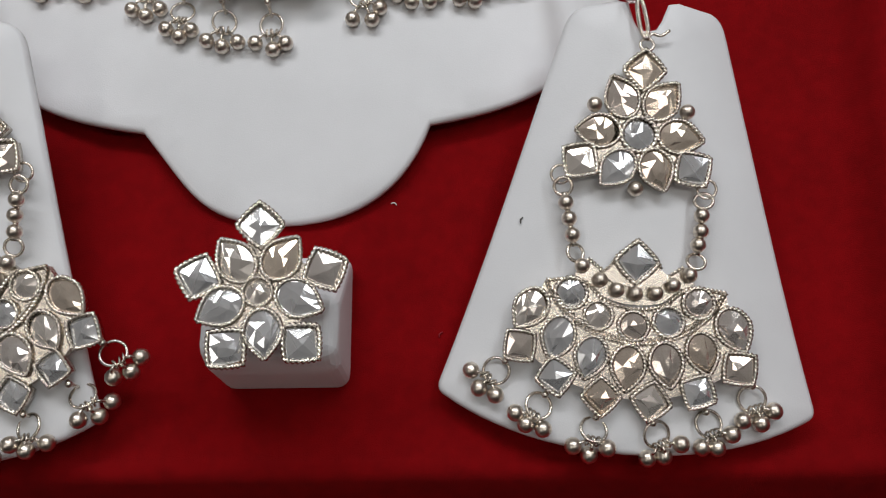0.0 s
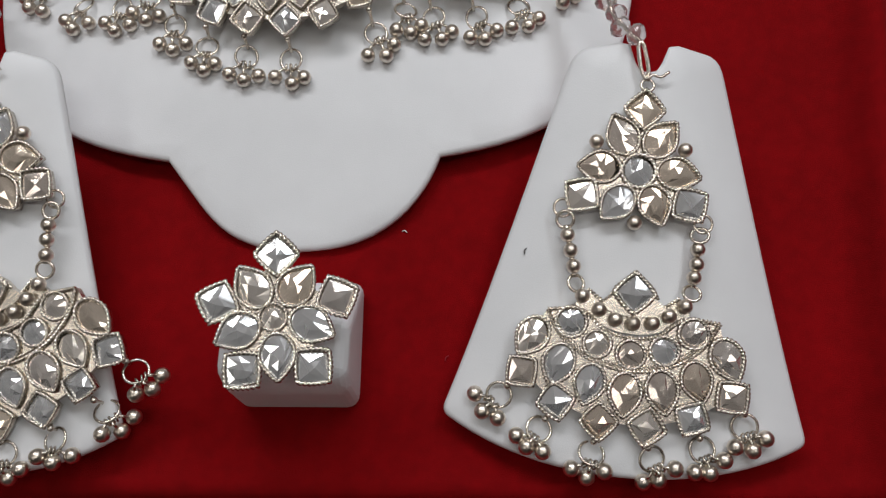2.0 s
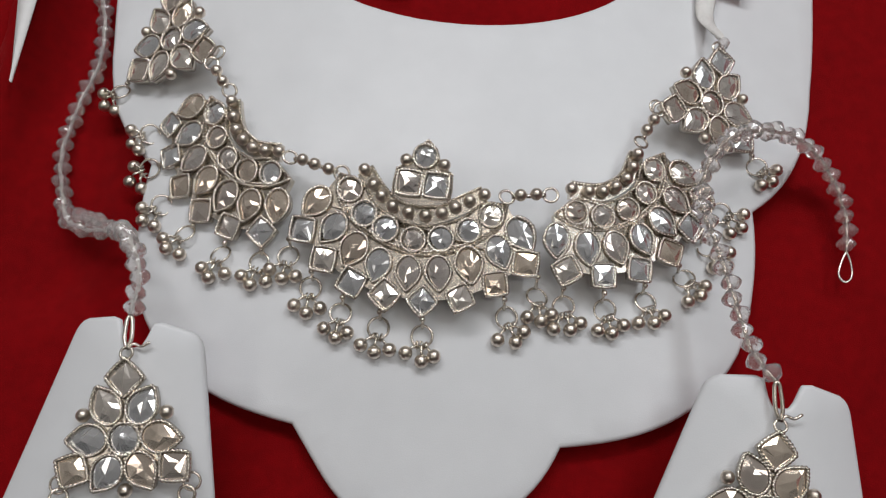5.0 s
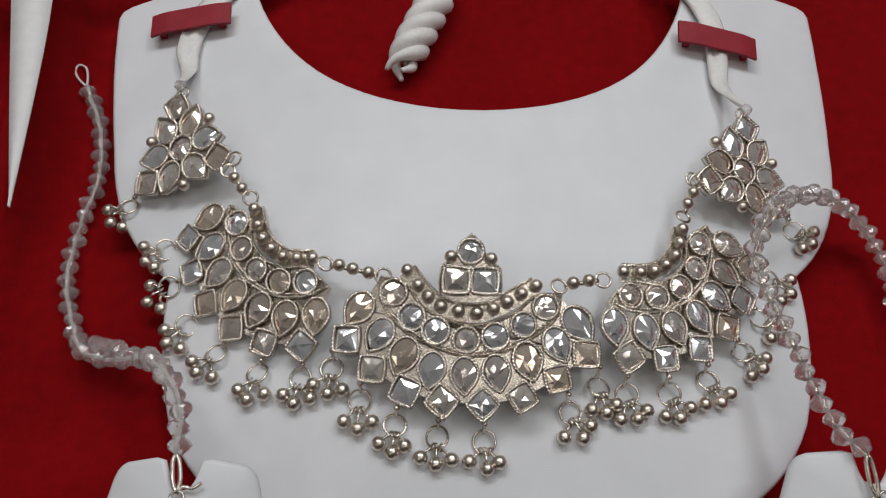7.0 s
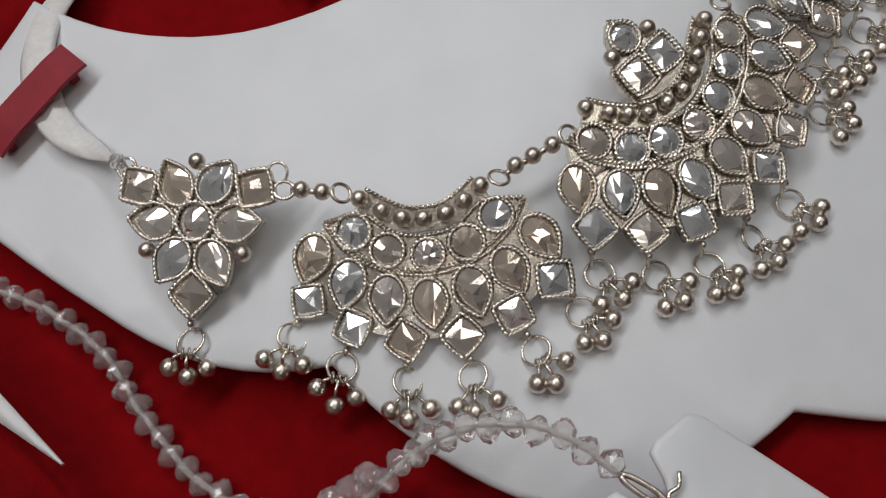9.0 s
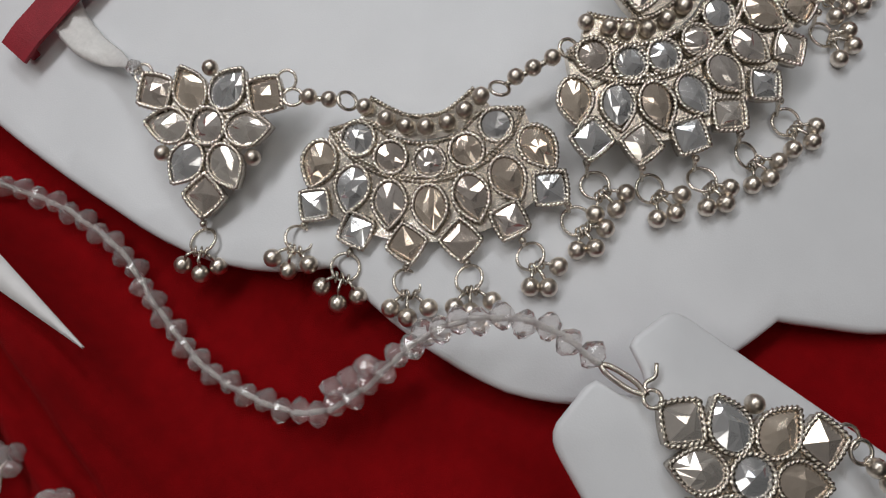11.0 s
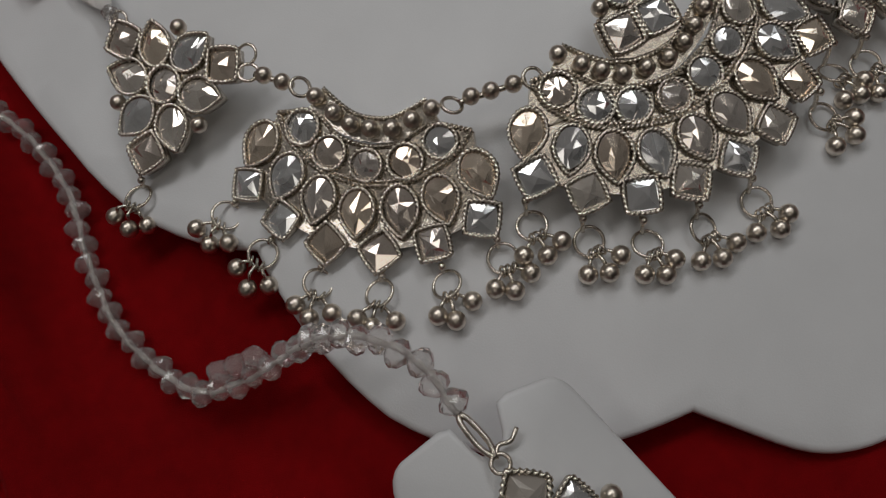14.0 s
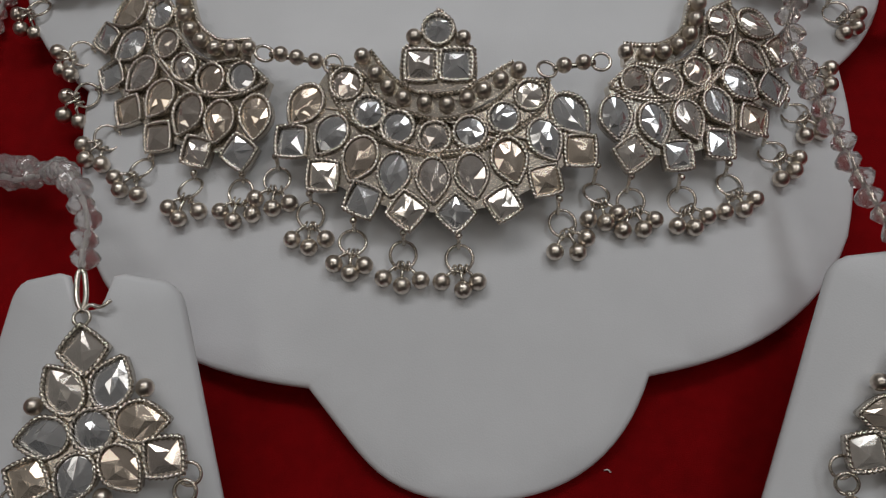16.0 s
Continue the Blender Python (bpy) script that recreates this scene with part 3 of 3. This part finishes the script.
def link_chain(parent, a, b):
    """Two jump rings with round beads strung close between them."""
    a, b = Vector(a), Vector(b)
    t = (b - a).normalized()
    soup = Soup()
    for e, s in ((a, 1), (b, -1)):
        c = e + t * s * 1.6 * MM
        m = Matrix.Translation(c) @ pose(0, 0, 0, pick.uniform(-25, 25), pick.uniform(-25, 25), 0)
        sweep(soup, [m @ Vector(v) for v in circle(2.1 * MM, 18)], 0.42 * MM, 6, True)
    sweep(soup, [a + t * 3 * MM, b - t * 3 * MM], 0.7 * MM, 6)
    ob = part("link_chain", soup.mesh("link_chain", SILVER, True), parent, None)
    room = (b - a).length - 6.6 * MM
    beads = max(2, round(room / (4.0 * MM)))
    for i in range(beads):
        q = a + t * (3.3 * MM + room * (i + 0.5) / beads)
        part("bead", BEAD, ob, Matrix.Translation(q + Vector((pick.uniform(-0.3, 0.3) * MM, pick.uniform(-0.3, 0.3) * MM, 0.5 * MM))))


def frame_at(x, y, z, n, ang, size=1.0):
    """A pose whose z axis is n and whose x axis points to ang degrees in the plan."""
    n = Vector(n).normalized()
    u = Vector((math.cos(radians(ang)), math.sin(radians(ang)), 0))
    u = (u - n * u.dot(n)).normalized()
    v = n.cross(u)
    m = Matrix((u, v, n)).transposed().to_4x4()
    return Matrix.Translation((x, y, z)) @ m @ Matrix.Scale(size, 4)


# ---- the choker ----
choker = thing("choker_necklace", (BUST_X, 0.165, bust_height(BUST_X, 0.165)), "antique silver choker of stone-set plaques with hanging bells", "necklace")
M_C = frame_at(-0.0566, 0.1617, 0.0257, (-0.059, -0.259, 0.964), -2.9)
M_L = frame_at(-0.1146, 0.1846, 0.0202, (-0.320, -0.174, 0.931), -40.2)
M_R = frame_at(0.0015, 0.1766, 0.0238, (0.264, -0.135, 0.955), 35.9, 0.99)
M_TL = frame_at(-0.1424, 0.2250, 0.0172, (-0.394, -0.124, 0.911), 128.6)
M_TR = frame_at(0.0283, 0.2144, 0.0205, (0.353, -0.126, 0.927), -132.4, 0.98)
_, tips_c = fan_plaque(choker, M_C, SEVEN, "trefoil", "centre_plaque", 0.0014)
_, tips_l = fan_plaque(choker, M_L, FIVE, "", "side_plaque", 0.0028)
_, tips_r = fan_plaque(choker, M_R, FIVE, "", "side_plaque", 0.0025)
tri_plaque(choker, M_TL)
tri_plaque(choker, M_TR)
for i, (p, m, d) in enumerate(tips_c):
    if i == 5:
        continue
    bell_cluster(choker, p, (0.35 * math.sin(radians(d)) + 0.03, -1), 1.0, pick.uniform(-8, 8))
for tips, m in ((tips_l, M_L), (tips_r, M_R)):
    for p, _, d in tips:
        w = m.to_3x3() @ Vector((0.75 * math.sin(radians(d)), -1, 0))
        bell_cluster(choker, p, (w.x, w.y - 0.012), 0.95, pick.uniform(-10, 10))
for m in (M_TL, M_TR):
    tip = m @ Vector((-1.8 * MM, 22.4 * MM, -0.5 * MM))
    w = m.to_3x3() @ Vector((0, 1, 0))
    bell_cluster(choker, tip, (w.x, w.y), 0.9)


def joint(m, x, y):
    return m @ Vector((x * MM, y * MM, -0.3 * MM))


link_chain(choker, joint(M_L, 15.9, 10.3), joint(M_C, -21.6, 13.2))
link_chain(choker, joint(M_C, 23.2, 12.4), joint(M_R, -16.4, 10.8))
link_chain(choker, joint(M_TL, -18.6, -6.6), joint(M_L, -13.6, 11.6))
link_chain(choker, joint(M_R, 15.2, 11.8), joint(M_TR, 14.4, -9.0))

# ---- the earrings ----
STRING_ENDS = {"r": (0.0405, 0.1262, 0.0340), "l": (-0.1272, 0.1272, 0.0340)}
for w, low, tri in (("r", (0.0356, 0.0540, -5.6, 0.986), (0.0405, 0.0932, -8.5, 1.0)), ("l", (-0.1171, 0.0540, 16.9, 0.993), (-0.1214, 0.0952, 6.4, 1.0))):
    cx, cy, a = CARD_POSES[w]
    ear = thing("earring", (cx, cy + 0.05, surface(cx, cy + 0.05)), "antique silver drop earring with foiled stones and bells", "earring", "earrings")
    normal = pose(0, 0, 0, 0, 0, a) @ Vector((0, -0.222, 1))
    zl, zt = surface(low[0], low[1]) + 0.0026, surface(tri[0], tri[1]) + 0.0026
    ml, mt = frame_at(low[0], low[1], zl, normal, low[2], low[3]), frame_at(tri[0], tri[1], zt, normal, tri[2], tri[3])
    _, tips = fan_plaque(ear, ml, FIVE, "diamond", "lower_plaque")
    tri_plaque(ear, mt)
    for i, (p, _, d) in enumerate(tips):
        v = ml.to_3x3() @ Vector((0.9 * math.sin(radians(d)), -1, 0))
        bell_cluster(ear, p, (v.x, v.y), 0.72, pick.uniform(-25, 25))
    link_chain(ear, joint(mt, -17.8, -11.6), joint(ml, -12.8, 11.6))
    link_chain(ear, joint(mt, 15.2, -11.0), joint(ml, 14.8, 11.6))
    hook = Soup()
    top = joint(mt, -1.8, 22.6)
    sweep(hook, circle(1.6 * MM, 14, top.x, top.y, top.z), 0.4 * MM, 6, True)
    e = Vector(STRING_ENDS[w])
    t = (e - top).normalized()
    q = Vector((-t.y, t.x, 0)).normalized()
    for k in (-0.9, 0.9):
        sweep(hook, spline([top + t * 1.2 * MM, top + t * 4 * MM + q * k * MM, e - t * 1.5 * MM + q * k * 0.8 * MM, e], 5), 0.55 * MM, 7)
    sweep(hook, spline([top + t * 1.0 * MM, top + t * 2.4 * MM - q * 1.6 * MM, top + t * 1.6 * MM - q * 3.6 * MM, top + t * 2.6 * MM - q * 5.8 * MM], 6), 0.42 * MM, 6)
    part("hook", hook.mesh("hook", SILVER, True), ear)

# ---- crystal strings ----
def crystal(seed):
    rnd = random.Random(seed)
    prof = [(-2.2, 1.1), (-0.9, 2.55), (0.0, 2.95), (0.9, 2.55), (2.2, 1.1)]
    vs, seg = [], 9
    for k, (x, r) in enumerate(prof):
        for j in range(seg):
            f = 2 * math.pi * (j + 0.5 * (k % 2)) / seg + seed
            q = r * rnd.uniform(0.97, 1.03)
            vs.append((x * MM, q * MM * math.cos(f), q * MM * math.sin(f)))
    fs = [tuple(range(seg - 1, -1, -1)), tuple(range(4 * seg, 5 * seg))]
    for k in range(4):
        for j in range(seg):
            a, b = k * seg + j, k * seg + (j + 1) % seg
            c, d = a + seg, b + seg
            fs += [(a, b, c), (b, d, c)] if k % 2 == 0 else [(a, d, c), (a, b, d)]
    return mesh_of("crystal_bead", vs, fs, CRYSTAL)


CRYSTALS = [crystal(s) for s in range(4)]


def crystal_string(ctrl, loop, label, knot=0):
    line = spline(ctrl, 12)
    pts, length = resample(line, 4.5 * MM, False)
    for p in pts:
        p.z = max(p.z, surface(p.x, p.y) + 2.75 * MM)
    ob = thing("crystal_bead_string", pts[len(pts) // 2] - Vector((0, 0, 0.0027)), label, "bead string", "crystal strings")
    soup = Soup()
    sweep(soup, pts, 0.48 * MM, 6, step=1.5 * MM)
    e, t = pts[-1], (pts[-1] - pts[-2]).normalized()
    q = Vector((-t.y, t.x, 0))
    ring = spline([e, e + t * 4 * MM + q * 1.6 * MM, e + t * 8 * MM + q * 1.9 * MM, e + t * 10 * MM, e + t * 8 * MM - q * 1.9 * MM, e + t * 4 * MM - q * 1.4 * MM, e])
    sweep(soup, ring, 0.42 * MM, 6, step=0.8 * MM)
    part("thread", soup.mesh("thread", loop, True), ob)
    for i in range(len(pts) - 1):
        c, d = (pts[i] + pts[i + 1]) / 2, (pts[i + 1] - pts[i]).normalized()
        rot = d.to_track_quat("X", "Z").to_matrix().to_4x4()
        off = pose(0, (0.45 if i % 2 else -0.45) * MM + pick.uniform(-0.25, 0.25) * MM, 0, pick.uniform(0, 40), pick.uniform(-9, 9), pick.uniform(-13, 13))
        part("crystal_bead", CRYSTALS[i % 4], ob, Matrix.Translation(c) @ rot @ off)
        if knot and knot <= i < knot + 3:
            part("crystal_bead", CRYSTALS[(i + 2) % 4], ob, Matrix.Translation(c + Vector((0.0022, 0.0026, 0.0022))) @ rot @ pose(0, 0, 0, 50 * i, 25, 40))


crystal_string([STRING_ENDS["l"], (-0.1280, 0.1382, 0.0320), (-0.1327, 0.1470, 0.0290), (-0.1392, 0.1535, 0.0230), (-0.1464, 0.1575, 0.0140), (-0.1567, 0.1591, 0.0075), (-0.1679, 0.1638, 0.0015),
                (-0.1745, 0.1751, -0.0030), (-0.1783, 0.1886, -0.0030), (-0.1780, 0.1996, -0.0030), (-0.1771, 0.2096, -0.0030), (-0.1745, 0.2249, -0.0030), (-0.1775, 0.2441, -0.0030), (-0.1846, 0.2605, -0.0030)],
               THREAD, "clear faceted crystal string with white loop, on velvet", 12)
crystal_string([STRING_ENDS["r"], (0.0385, 0.1285, 0.0335), (0.0351, 0.1342, 0.0320), (0.0317, 0.1483, 0.0300), (0.0275, 0.1626, 0.0300), (0.0225, 0.1766, 0.0320), (0.0250, 0.1874, 0.0320), (0.0331, 0.1983, 0.0300),
                (0.0469, 0.2045, 0.0240), (0.0603, 0.2050, 0.0160), (0.0702, 0.1969, 0.0100), (0.0747, 0.1853, 0.0070), (0.0744, 0.1753, 0.0060)],
               SILVER, "clear faceted crystal string with silver wire loop")

# ---- the ring on its stand ----
stand = thing("ring_stand", (-0.0475, 0.0555, 0), "white leatherette block ring stand", "ring stand")
bm = bmesh.new()
side = [(-0.0165, 0.0), (-0.0145, 0.019), (-0.0115, 0.026), (0.001, 0.0255), (0.0165, 0.006), (0.0165, 0.0)]
rows = [[bm.verts.new((x, y, z)) for y, z in side] for x in (-0.0150, 0.0162)]
bm.faces.new(list(reversed(rows[0])))
bm.faces.new(rows[1])
for i in range(len(side)):
    j = (i + 1) % len(side)
    bm.faces.new((rows[0][i], rows[0][j], rows[1][j], rows[1][i]))
bmesh.ops.recalc_face_normals(bm, faces=bm.faces[:])
bmesh.ops.bevel(bm, geom=bm.edges[:], offset=0.0032, segments=4, affect="EDGES", profile=0.5)
me = bpy.data.meshes.new("body")
bm.to_mesh(me)
bm.free()
me.materials.append(LEATHERETTE)
part("body", me, stand, pose(-0.0463, 0.0560, 0.0))
block("slot", 0.0012, 0.006, 0.004, SATIN_RED, stand, pose(-0.0313, 0.0545, 0.0125), 0.0004, "red felt slot")
ring = thing("cocktail_ring", (-0.0475, 0.0555, 0.0262), "antique silver flower ring set with foiled stones", "ring")
M_RING = frame_at(-0.0454, 0.0536, 0.0380, (0.094, -0.129, 0.987), 2.4)
soup, stones = Soup(), []
petals = [(-4.1, 8.7, 34), (5.9, 8.8, -40), (9.2, -0.4, -118), (1.4, -7.2, 182), (-7.4, -1.3, 118)]
corners = [(1.3, 15.8, 0), (14.6, 5.8, 22), (9.2, -9.3, 45), (-6.2, -9.7, 45), (-11.6, 5.3, -20)]
prism(soup, [(x * MM, y * MM) for x, y, _ in (corners[0], petals[0], corners[4], petals[4], corners[3], petals[3], corners[2], petals[2], corners[1], petals[1])], -2.4 * MM, -0.1 * MM)
settle(stones, "round", 0.5, 1.7, 0, 0.88, 0.3)
for x, y, a in petals:
    settle(stones, "leaf", x, y, a, 0.98, 0.3)
for x, y, a in corners:
    settle(stones, "square", x, y, a, 1.10)
finish_plaque("flower_head", soup, stones, ring, M_RING)
soup = Soup()
sweep(soup, [Vector((-0.0475 + 9.2 * MM * math.cos(f), 0.0550, 0.0255 + 7.5 * MM * math.sin(f))) for f in np.linspace(0, 2 * math.pi, 33)[:-1]], 1.1 * MM, 8, True)
part("band", soup.mesh("band", SILVER, True), ring)

# ---- straps, ribbons, cord end, paper and the neighbouring set ----
def strap(x, y, ang, label):
    z = bust_height(x, y) + 0.0052
    ob = thing("red_strap", (x, y, bust_height(x, y)), label, "strap", "straps")
    band = Soup()
    nx, ny = 14, 3
    for k, dz in enumerate((0.0005, -0.0005)):
        for i in range(nx + 1):
            for j in range(ny + 1):
                u, v = (i / nx - 0.5) * 0.0285, (j / ny - 0.5) * 0.0086
                sag = -0.0030 * max(0.0, abs(u) / 0.0142 - 0.55) ** 1.5
                band.v.append((u, v, dz + sag))
    w, half = ny + 1, (nx + 1) * (ny + 1)
    for i in range(nx):
        for j in range(ny):
            a = i * w + j
            band.f.append((a, a + w, a + w + 1, a + 1))
            band.f.append((half + a, half + a + 1, half + a + w + 1, half + a + w))
    for i in range(nx):
        band.f.append((i * w, half + i * w, half + (i + 1) * w, (i + 1) * w))
        band.f.append((i * w + ny, (i + 1) * w + ny, half + (i + 1) * w + ny, half + i * w + ny))
    for j in range(ny):
        band.f.append((j, j + 1, half + j + 1, half + j))
        e = nx * w + j
        band.f.append((e, half + e, half + e + 1, e + 1))
    slope = (bust_height(x + 0.012, y) - bust_height(x - 0.012, y)) / 0.024
    part("band", band.mesh("band", SATIN_RED, False), ob, pose(x, y, z, 0, -math.degrees(math.atan(slope)), ang))
    for u in (-0.0105, 0.0105):
        p = pose(x, y, 0, 0, 0, ang) @ Vector((u, 0, 0))
        block("stitched_end", 0.0024, 0.0046, max(0.001, z - bust_height(p.x, p.y) + u * slope - 0.0006), SATIN_RED, ob, pose(p.x, p.y, bust_height(p.x, p.y), 0, 0, ang), 0.0004)


def ribbon(ctrl, widths, label):
    """A soft satin ribbon that narrows to a twist."""
    line = spline(ctrl, 8)
    n = len(line)
    ob = thing("ribbon", line[n // 2], label, "ribbon", "ribbons")
    soup = Soup()
    ring = 10
    for i, p in enumerate(line):
        t = (line[min(i + 1, n - 1)] - line[max(i - 1, 0)]).normalized()
        q = Vector((-t.y, t.x, 0)).normalized()
        f = i / (n - 1) * (len(widths) - 1)
        k = min(int(f), len(widths) - 2)
        w = (widths[k] + (widths[k + 1] - widths[k]) * (f - k)) * MM
        for j in range(ring):
            a = 2 * math.pi * j / ring
            fold = 0.0007 * math.sin(4 * a + i * 0.3)
            soup.v.append(tuple(p + q * (w / 2 * math.cos(a)) + Vector((0, 0, (0.0011 + fold) * math.sin(a)))))
    for i in range(n - 1):
        for j in range(ring):
            a, b = i * ring + j, i * ring + (j + 1) % ring
            soup.f.append((a, b, b + ring, a + ring))
    soup.f += [tuple(range(ring - 1, -1, -1)), tuple((n - 1) * ring + j for j in range(ring))]
    part("satin_band", soup.mesh("satin_band", RIBBON, True), ob)


def over(x, y, up):
    return (x, y, bust_height(x, y) + up)


strap(-0.1472, 0.2775, 3.0, "short red satin strap stitched on the white bust")
strap(0.0315, 0.2680, -6.0, "short red satin strap holding a white ribbon")
rl, rr = joint(M_TL, 18.6, -11.0), joint(M_TR, -20.8, -12.0)
ribbon([(rl.x, rl.y, rl.z), over(-0.1455, 0.2570, 0.0030), over(-0.1470, 0.2655, 0.0026), over(-0.1455, 0.2755, 0.0022), over(-0.1400, 0.2850, 0.0030), (-0.1300, 0.2950, 0.0110), (-0.1150, 0.3060, 0.0060)],
       [1.2, 5.5, 8.0, 8.5, 8.0, 7.0, 6.5], "creased white satin ribbon under the red strap")
ribbon([(rr.x, rr.y, rr.z), over(0.0300, 0.2500, 0.0030), over(0.0305, 0.2590, 0.0026), over(0.0315, 0.2680, 0.0022), over(0.0300, 0.2790, 0.0030), (0.0240, 0.2930, 0.0140), (0.0150, 0.3080, 0.0080)],
       [1.5, 5.5, 7.0, 8.0, 8.0, 8.0, 7.0], "creased white satin ribbon under a red strap")
for m, sgn in ((M_TL, 1), (M_TR, -1)):
    drop = Soup()
    c = joint(m, 17.4 if sgn > 0 else -19.8, -10.4)
    ball(drop, (c.x, c.y, c.z + 0.0006), 2.0 * MM, 5, 7)
    part("crystal_bead", drop.mesh("crystal_bead", CRYSTAL), choker, None, "clear faceted crystal")

cord = thing("twisted_cord", (-0.068, 0.276, 0.0005), "white twisted satin cord end on red velvet", "cord")
a, b = Vector((-0.0770, 0.2600, 0.0068)), Vector((-0.0590, 0.3030, 0.0070))
t = (b - a).normalized()
q = Vector((-t.y, t.x, 0))
for k in range(3):
    strand = Soup()
    sweep(strand, [a.lerp(b, i / 40) + q * (3.7 * MM * math.cos(i / 40 * 13 + k * 2.094)) + Vector((0, 0, 3.2 * MM * math.sin(i / 40 * 13 + k * 2.094))) for i in range(41)], 3.3 * MM, 9, step=1.2 * MM, taper=True)
    part("strand", strand.mesh("strand", RIBBON, True), cord)

paper = Soup()
edge_a = spline([(-0.1935, 0.3080, 0.0190), (-0.1932, 0.2950, 0.0175), (-0.1925, 0.2620, 0.0145), (-0.1918, 0.2045, 0.0134)], 8)
edge_b = spline([(-0.2115, 0.3080, 0.0190), (-0.2085, 0.2950, 0.0175), (-0.2012, 0.2487, 0.0135), (-0.1923, 0.2045, 0.0132)], 8)
k = len(edge_a)
mid = [(p + r) / 2 + Vector((0, 0, 0.0012)) for p, r in zip(edge_a, edge_b)]
for dz in (0.0002, -0.0002):
    for row in (edge_a, mid, edge_b):
        paper.v += [tuple(p + Vector((0, 0, dz))) for p in row]
for i in range(k - 1):
    for r in range(2):
        o = r * k + i
        paper.f.append((o, o + 1, o + k + 1, o + k))
        paper.f.append((3 * k + o, 3 * k + o + k, 3 * k + o + k + 1, 3 * k + o + 1))
    paper.f.append((i, 3 * k + i, 3 * k + i + 1, i + 1))
    paper.f.append((2 * k + i, 2 * k + i + 1, 5 * k + i + 1, 5 * k + i))
tagged(part("paper_strip", paper.mesh("paper_strip", PAPER, True), None), "narrow white paper strip curling on the velvet crease", "paper strip")


def side_board_outline():
    out = bezier((-0.2400, 0.190), (-0.2300, 0.215), (-0.2300, 0.245), (-0.2380, 0.270), 12)
    out += bezier((-0.2380, 0.270), (-0.2600, 0.300), (-0.3200, 0.300), (-0.3400, 0.270), 12)
    out += bezier((-0.3400, 0.270), (-0.3500, 0.230), (-0.3400, 0.190), (-0.3200, 0.170), 12)
    out += bezier((-0.3200, 0.170), (-0.2900, 0.160), (-0.2550, 0.165), (-0.2400, 0.190), 12)
    return [(x + 0.007, y) for x, y in out]


other = thing("display_card", (-0.285, 0.225, 0), "white leatherette card of a neighbouring set", "display card")
board("board", side_board_outline(), lambda x, y: 0.0055 + velvet_height(-0.24, 0.22), 0.0045, LEATHERETTE, None, other, 0.012)
spray = thing("crystal_spray", (-0.222, 0.196, 0.0), "clear crystal spray on silver wire, on red velvet", "jewellery")
twig = Soup()
for k, (x, y) in enumerate(((-0.2205, 0.2145), (-0.2235, 0.2085), (-0.2200, 0.2040), (-0.2215, 0.1900), (-0.2175, 0.1880), (-0.2190, 0.1810), (-0.2160, 0.1770))):
    z = velvet_height(x, y) + 0.0035
    sweep(twig, [Vector((x - 0.006, y - 0.004, z - 0.001)), Vector((x - 0.002, y - 0.001, z + 0.001)), Vector((x, y, z))], 0.35 * MM, 6)
    for q in range(3):
        a = 2.1 * q + k
        part("crystal_petal", CRYSTALS[(k + q) % 4], spray, pose(x + 0.0021 * math.cos(a), y + 0.0021 * math.sin(a), z, 0, 0, math.degrees(a)) @ Matrix.Scale(0.85, 4))
part("wire", twig.mesh("wire", SILVER, True), spray)


def lint(x, y, z, ang, mat, label):
    s = Soup()
    m = pose(x, y, z, 0, 0, ang)
    sweep(s, [m @ Vector(v) for v in spline([(-0.0008, 0, 0), (0, 0.0003, 0.0003), (0.0008, -0.0001, 0.0001)], 5)], 0.00016, 5)
    tagged(part("lint", s.mesh("lint", mat, True), None), label, "lint")


lint(-0.0200, 0.0880, velvet_height(-0.02, 0.088) + 0.0002, -15, THREAD, "tiny pale fibre lying on the velvet")
lint(-0.0080, 0.0530, velvet_height(-0.008, 0.053) + 0.0002, 60, SATIN_RED, "tiny curled red fibre lying on the velvet")
lint(0.0120, 0.0770, surface(0.012, 0.077) + 0.0002, 75, DARK_MATTE, "tiny dark speck on the white card")
